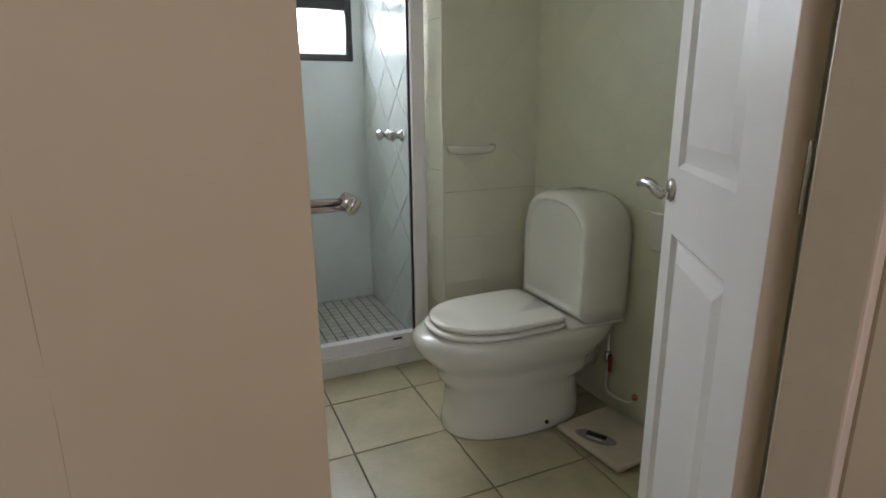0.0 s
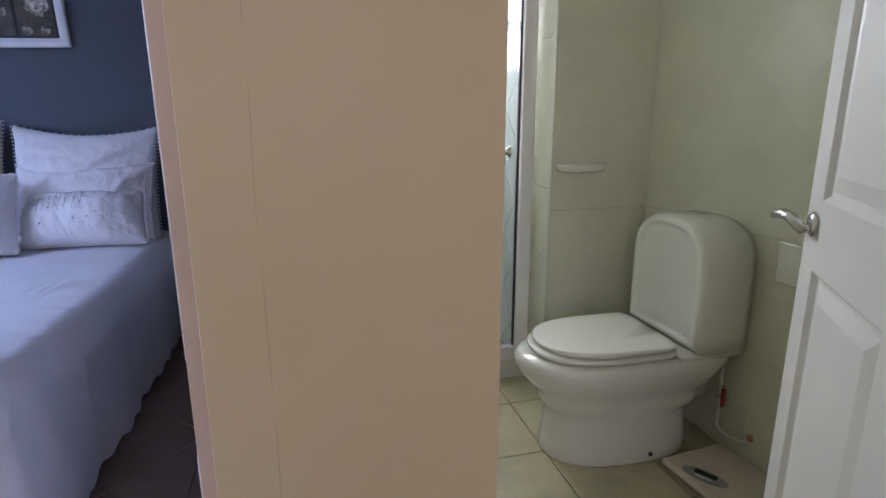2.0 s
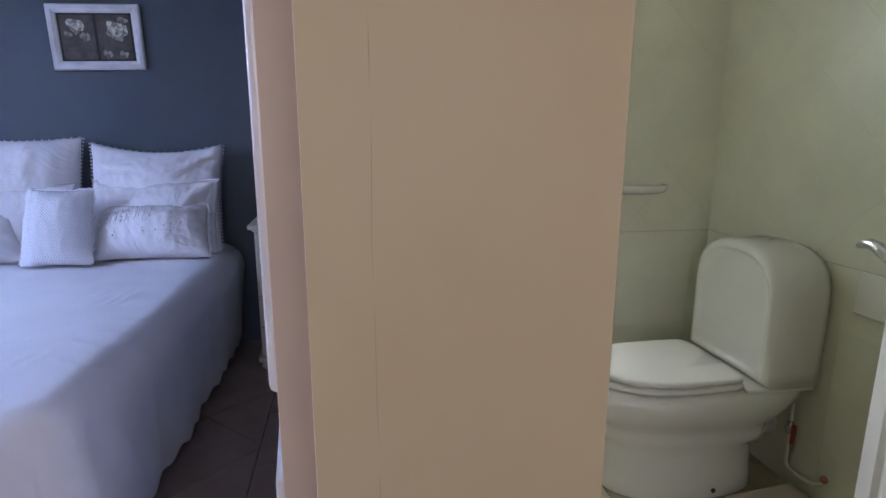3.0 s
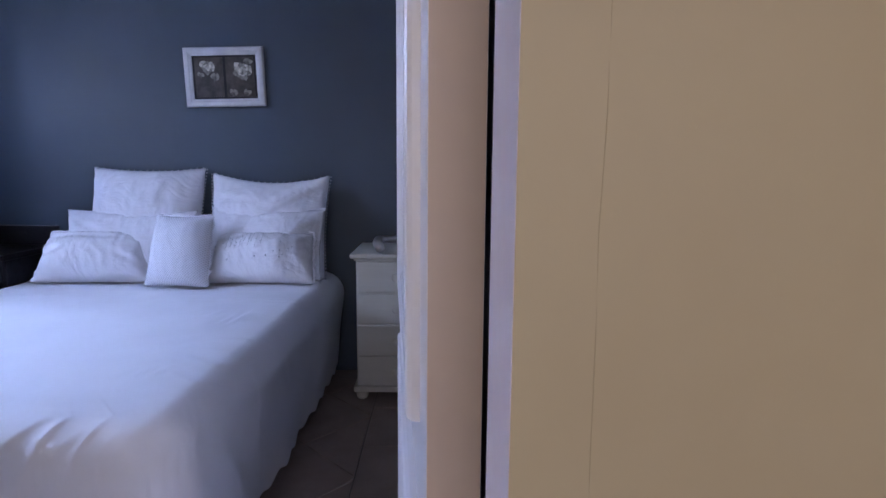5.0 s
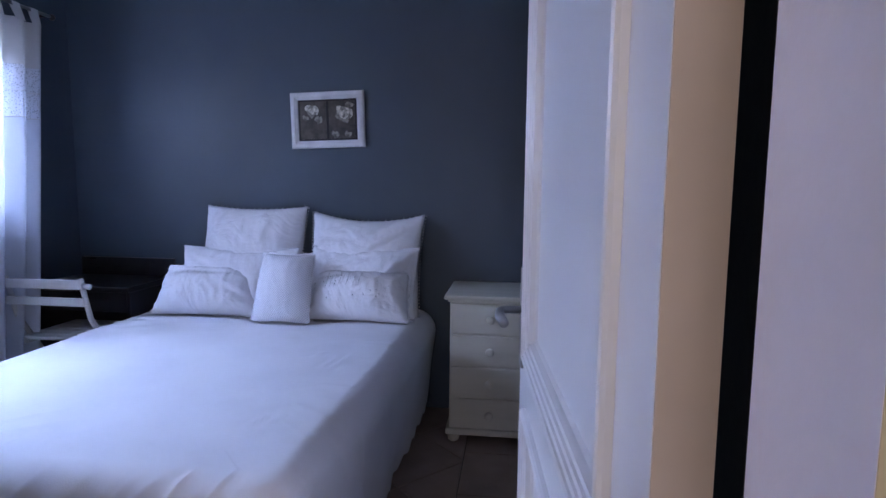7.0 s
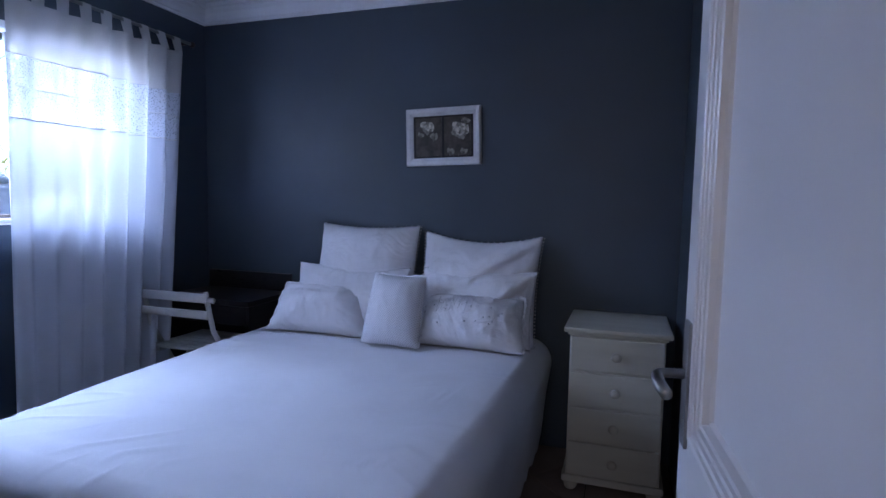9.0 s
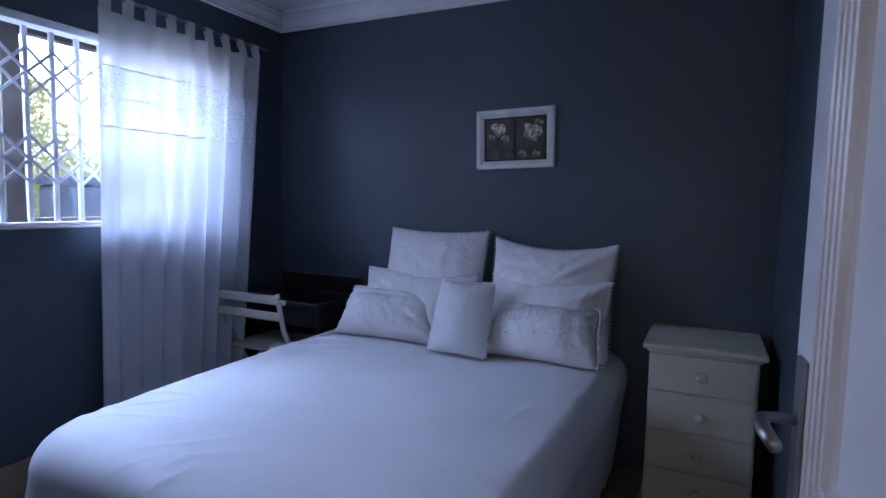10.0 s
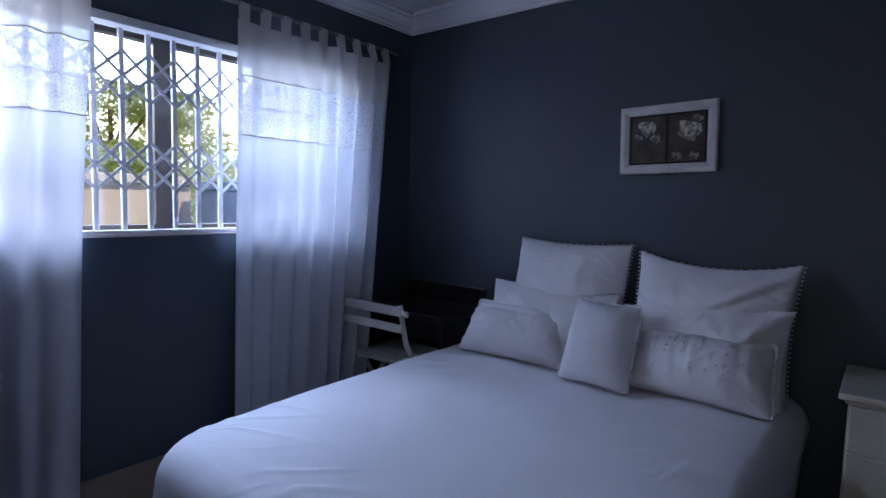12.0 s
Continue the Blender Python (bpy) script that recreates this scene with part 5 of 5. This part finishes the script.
def curtain(y0, y1, b0, b1, label, seed, tabs, deep=1.0, many=47):
    """A tab-top curtain: heading, lace band and long skirt as parts."""
    ob = thing("curtain", label, "curtain", (0, 0, 0), group="curtains at the window")
    zt, zl0, zl1, zb = RZ - 0.065, 1.862, 1.610, 0.115
    n = 150

    def pt(u, z):
        f = (zt - z) / (zt - zb)
        y = (y0 + (y1 - y0) * u) * (1 - f) + (b0 + (b1 - b0) * u) * f
        g = 0.5 + 0.5 * min(f * 3, 1)
        ph = u * 2 * math.pi * (tabs - 1)
        x = RX + 0.010 * (deep - 1) + deep * g * (0.016 * math.cos(ph + seed) + 0.020 * noise.noise(Vector((u * 5 + seed, f * 0.7, seed))) + 0.011 * math.sin(u * many + 2.2 * noise.noise(Vector((u * 3, f, seed)))))
        y += 0.010 * noise.noise(Vector((u * 9, f * 1.5, seed + 4)))
        return Vector((x, y, z))

    def cloth(za, zb2, rows):
        bm = bmesh.new()
        g = [[bm.verts.new(pt(i / n, za + (zb2 - za) * j / rows)) for j in range(rows + 1)] for i in range(n + 1)]
        for i in range(n):
            for j in range(rows):
                bm.faces.new((g[i][j], g[i + 1][j], g[i + 1][j + 1], g[i][j + 1]))
        return bm

    part("heading", cloth(zt, zl0, 8), SHEERTOP, ob, "plain ivory heading", smooth=True)
    part("lace_band", cloth(zl0, zl1, 8), LACE, ob, "pierced lace band", smooth=True)
    part("skirt", cloth(zl1, zb, 30), SHEER, ob, "sheer white skirt", smooth=True)
    for z in (zl0, (zl0 + zl1) / 2, zl1):
        part("seam", tube([pt(i / 75, z) + Vector((0.001, 0, 0)) for i in range(76)], 0.0028 if z != (zl0 + zl1) / 2 else 0.0016, 5), SHEERTOP, ob)
    for k in range(tabs):
        u = (k + 0.35) / (tabs - 0.3)
        y = y0 + (y1 - y0) * u
        hw2 = 0.021
        bm = bmesh.new()
        strip = []
        for t in range(13):
            a = -math.pi * t / 12
            strip.append((RX - 0.0105 * math.cos(math.pi * t / 12) * -1, RZ + 0.0105 * math.sin(math.pi * t / 12)))
        fx = pt(u, zt).x
        line = [(fx + 0.001, zt - 0.012)] + strip + [(fx - 0.001, zt - 0.012)]
        a = [bm.verts.new((x, y - hw2 - 0.004 * (i in (0, len(line) - 1)), z)) for i, (x, z) in enumerate(line)]
        b = [bm.verts.new((x, y + hw2 + 0.004 * (i in (0, len(line) - 1)), z)) for i, (x, z) in enumerate(line)]
        for i in range(len(line) - 1):
            bm.faces.new((a[i], b[i], b[i + 1], a[i + 1]))
        part("tab", bm, SHEERTOP, ob, smooth=True)
    return ob


curtain(1.832, 2.735, 1.805, 2.535, "white tab-top curtain with a lace band, drawn aside", 1.3, 9, 1.6)
curtain(0.56, 1.290, 0.52, 1.195, "white tab-top curtain with a lace band, bunched aside", 4.1, 8, 2.1, 46)

# ---- garden outside ----
gw = thing("garden_wall", "low pinkish plastered garden wall", "wall", (0, 0, 0))
part("wall", box(-6.3, -6, -0.32, -6.0, 3.3, 1.45, 0.02), PLASTER, gw)
part("coping", box(-6.36, -6, 1.45, -5.94, 3.3, 1.53, 0.015), PLASTER, gw)
bin1 = thing("wheelie_bin", "blue plastic bin beside the garden wall", "bin", (-5.6, 3.52, -0.32))
part("body", box(-0.25, -0.25, 0, 0.25, 0.25, 1.72, 0.04, 3), BLUEP, bin1)
part("lid", box(-0.27, -0.27, 1.72, 0.27, 0.27, 1.80, 0.03, 3), BLUEP, bin1)


def leaves(bm, centre, r, count, size, rnd):
    for _ in range(count):
        d = Vector((rnd.gauss(0, 1), rnd.gauss(0, 1), rnd.gauss(0, 1))).normalized() * r * rnd.uniform(0.55, 1.1)
        p = Vector(centre) + Vector((d.x, d.y, d.z * 0.8))
        q = Euler((rnd.uniform(0, 6.3), rnd.uniform(0, 6.3), rnd.uniform(0, 6.3))).to_matrix()
        s = size * rnd.uniform(0.6, 1.3)
        bm.faces.new([bm.verts.new(p + q @ Vector(v)) for v in ((0, -s, 0), (s * 0.45, 0, 0.1 * s), (0, s, 0), (-s * 0.45, 0, 0.1 * s))])


def tree(x, y, height, spread_r, seed, label, clumps=10):
    rnd = random.Random(seed)
    t = thing("tree", label, "tree", (x, y, -0.32), group="garden trees")
    part("trunk", tube([(0, 0, 0), (0.05, 0.03, height * 0.25), (-0.05, 0.08, height * 0.5), (0.06, 0, height * 0.75)], [0.10, 0.08, 0.06, 0.03], 10), BARK, t, smooth=True)
    bm = bmesh.new()
    lb = bmesh.new()
    for k in range(clumps):
        a, rr2, h = rnd.uniform(0, 6.28), spread_r * rnd.uniform(0.2, 0.95), height * rnd.uniform(0.28, 1.0)
        c = (rr2 * math.cos(a), rr2 * math.sin(a), h)
        tube([(0, 0, min(h * 0.6, height * 0.5)), (c[0] * 0.5, c[1] * 0.5, h * 0.82), c], [0.022, 0.014, 0.006], 6, lb)
        leaves(bm, c, spread_r * rnd.uniform(0.30, 0.48), 420, 0.075, rnd)
    part("limbs", lb, BARK, t)
    part("crown", bm, LEAF, t, kind="stuff")


def bush(x, y, z, r, seed):
    rnd = random.Random(seed)
    t = thing("bush", "leafy green bush above the garden wall", "bush", (x, y, -0.32), group="garden bushes")
    part("stems", tube([(0, 0, 0), (0.05, 0, z * 0.6), (0, 0.05, z + 0.32)], [0.06, 0.04, 0.02], 8), BARK, t)
    bm = bmesh.new()
    for k in range(7):
        leaves(bm, (rnd.uniform(-r, r) * 0.6, rnd.uniform(-r, r) * 0.7, z + 0.32 + rnd.uniform(-0.5, 0.6) * r), r * 0.6, 240, 0.05, rnd)
    part("foliage", bm, LEAF, t, kind="stuff")


bush(-7.2, 3.15, 1.60, 0.36, 11)
bush(-7.6, 1.7, 1.75, 0.5, 12)
bush(-7.4, 4.6, 1.3, 0.6, 13)
tree(-12.5, 4.9, 4.5, 1.6, 21, "leafy green garden tree in full sun", 17)
tree(-14.5, 7.6, 4.8, 1.8, 22, "leafy green garden tree in full sun", 17)
tree(-12.5, 1.0, 3.6, 1.5, 23, "leafy green garden tree in full sun", 12)

# ---- tiles ----
fl = bpy.data.objects["floor_bedroom"]
up = lambda base: (lambda u, v, h: (u, v, base + h))
bx = E - 0.357
lay_tiles(fl, tile_field(bx, Y1 + 0.001, E - 0.002, H - 0.002, TS, 0, bx, 2.163, 0.005), up(FZ - 0.008), 0.008, RTILE)
lay_tiles(fl, tile_field(W + 0.001, Y1 + 0.001, bx - 0.002, H - 0.002, TS, 45, -0.43, 1.93, 0.005), up(FZ - 0.008), 0.008, RTILE)
fb = bpy.data.objects["floor_bathroom"]
lay_tiles(fb, tile_field(BX0, Y1 - 0.03, BX1 + 0.004, BY1 - 0.006, TS, 0, 0.75, 2.009, 0.005), up(FB - 0.006), 0.006, BTILE)
on_x = lambda x: (lambda u, v, h: (x - h, u, v))
on_y = lambda y: (lambda u, v, h: (u, y - h, v))
lay_tiles(toilet_wall, tile_field(Y1 + 0.001, FB, BSY + 0.004, 0.808, 0.202, 0, 1.63, 0.0, 0.0003), on_x(BX1 + 0.006), 0.006, WTILE, e=0.0003)
lay_tiles(toilet_wall, tile_field(Y1 + 0.001, 0.811, BSY + 0.004, 2.45, 0.205, 45, 1.738, 1.226, 0.0004), on_x(BX1 + 0.006), 0.006, WTILE, e=0.0003)
lay_tiles(shelf_wall, tile_field(BSX + 0.008, FB, BX1, 0.808, 0.202, 0, 1.13, 0.0, 0.0003), on_y(BSY + 0.006), 0.006, WTILE, e=0.0003)
lay_tiles(shelf_wall, tile_field(BSX + 0.008, 0.811, BX1, 2.45, 0.205, 45, 0.93, 1.327, 0.0004), on_y(BSY + 0.006), 0.006, WTILE, e=0.0003)
lay_tiles(shelf_wall, tile_field(BSY + 0.008, FB, BY1, 2.45, 0.30, 0, BSY + 0.006, 0.0, 0.002), on_x(BSX + 0.006), 0.006, WTILE, e=0.0003)
lay_tiles(tap_wall, tile_field(BY1 + 0.122, 0.05, SHY - 0.001, 2.45, 0.205, 45, 2.417, 1.368, 0.004), on_x(SHX + 0.006), 0.006, STILE)
lay_tiles(shower_floor, tile_field(BX0 + 0.001, BY1 + 0.092, SHX, SHY - 0.001, 0.052, 0, 0.6, 2.6, 0.006), up(0.046), 0.004, MOSAIC)
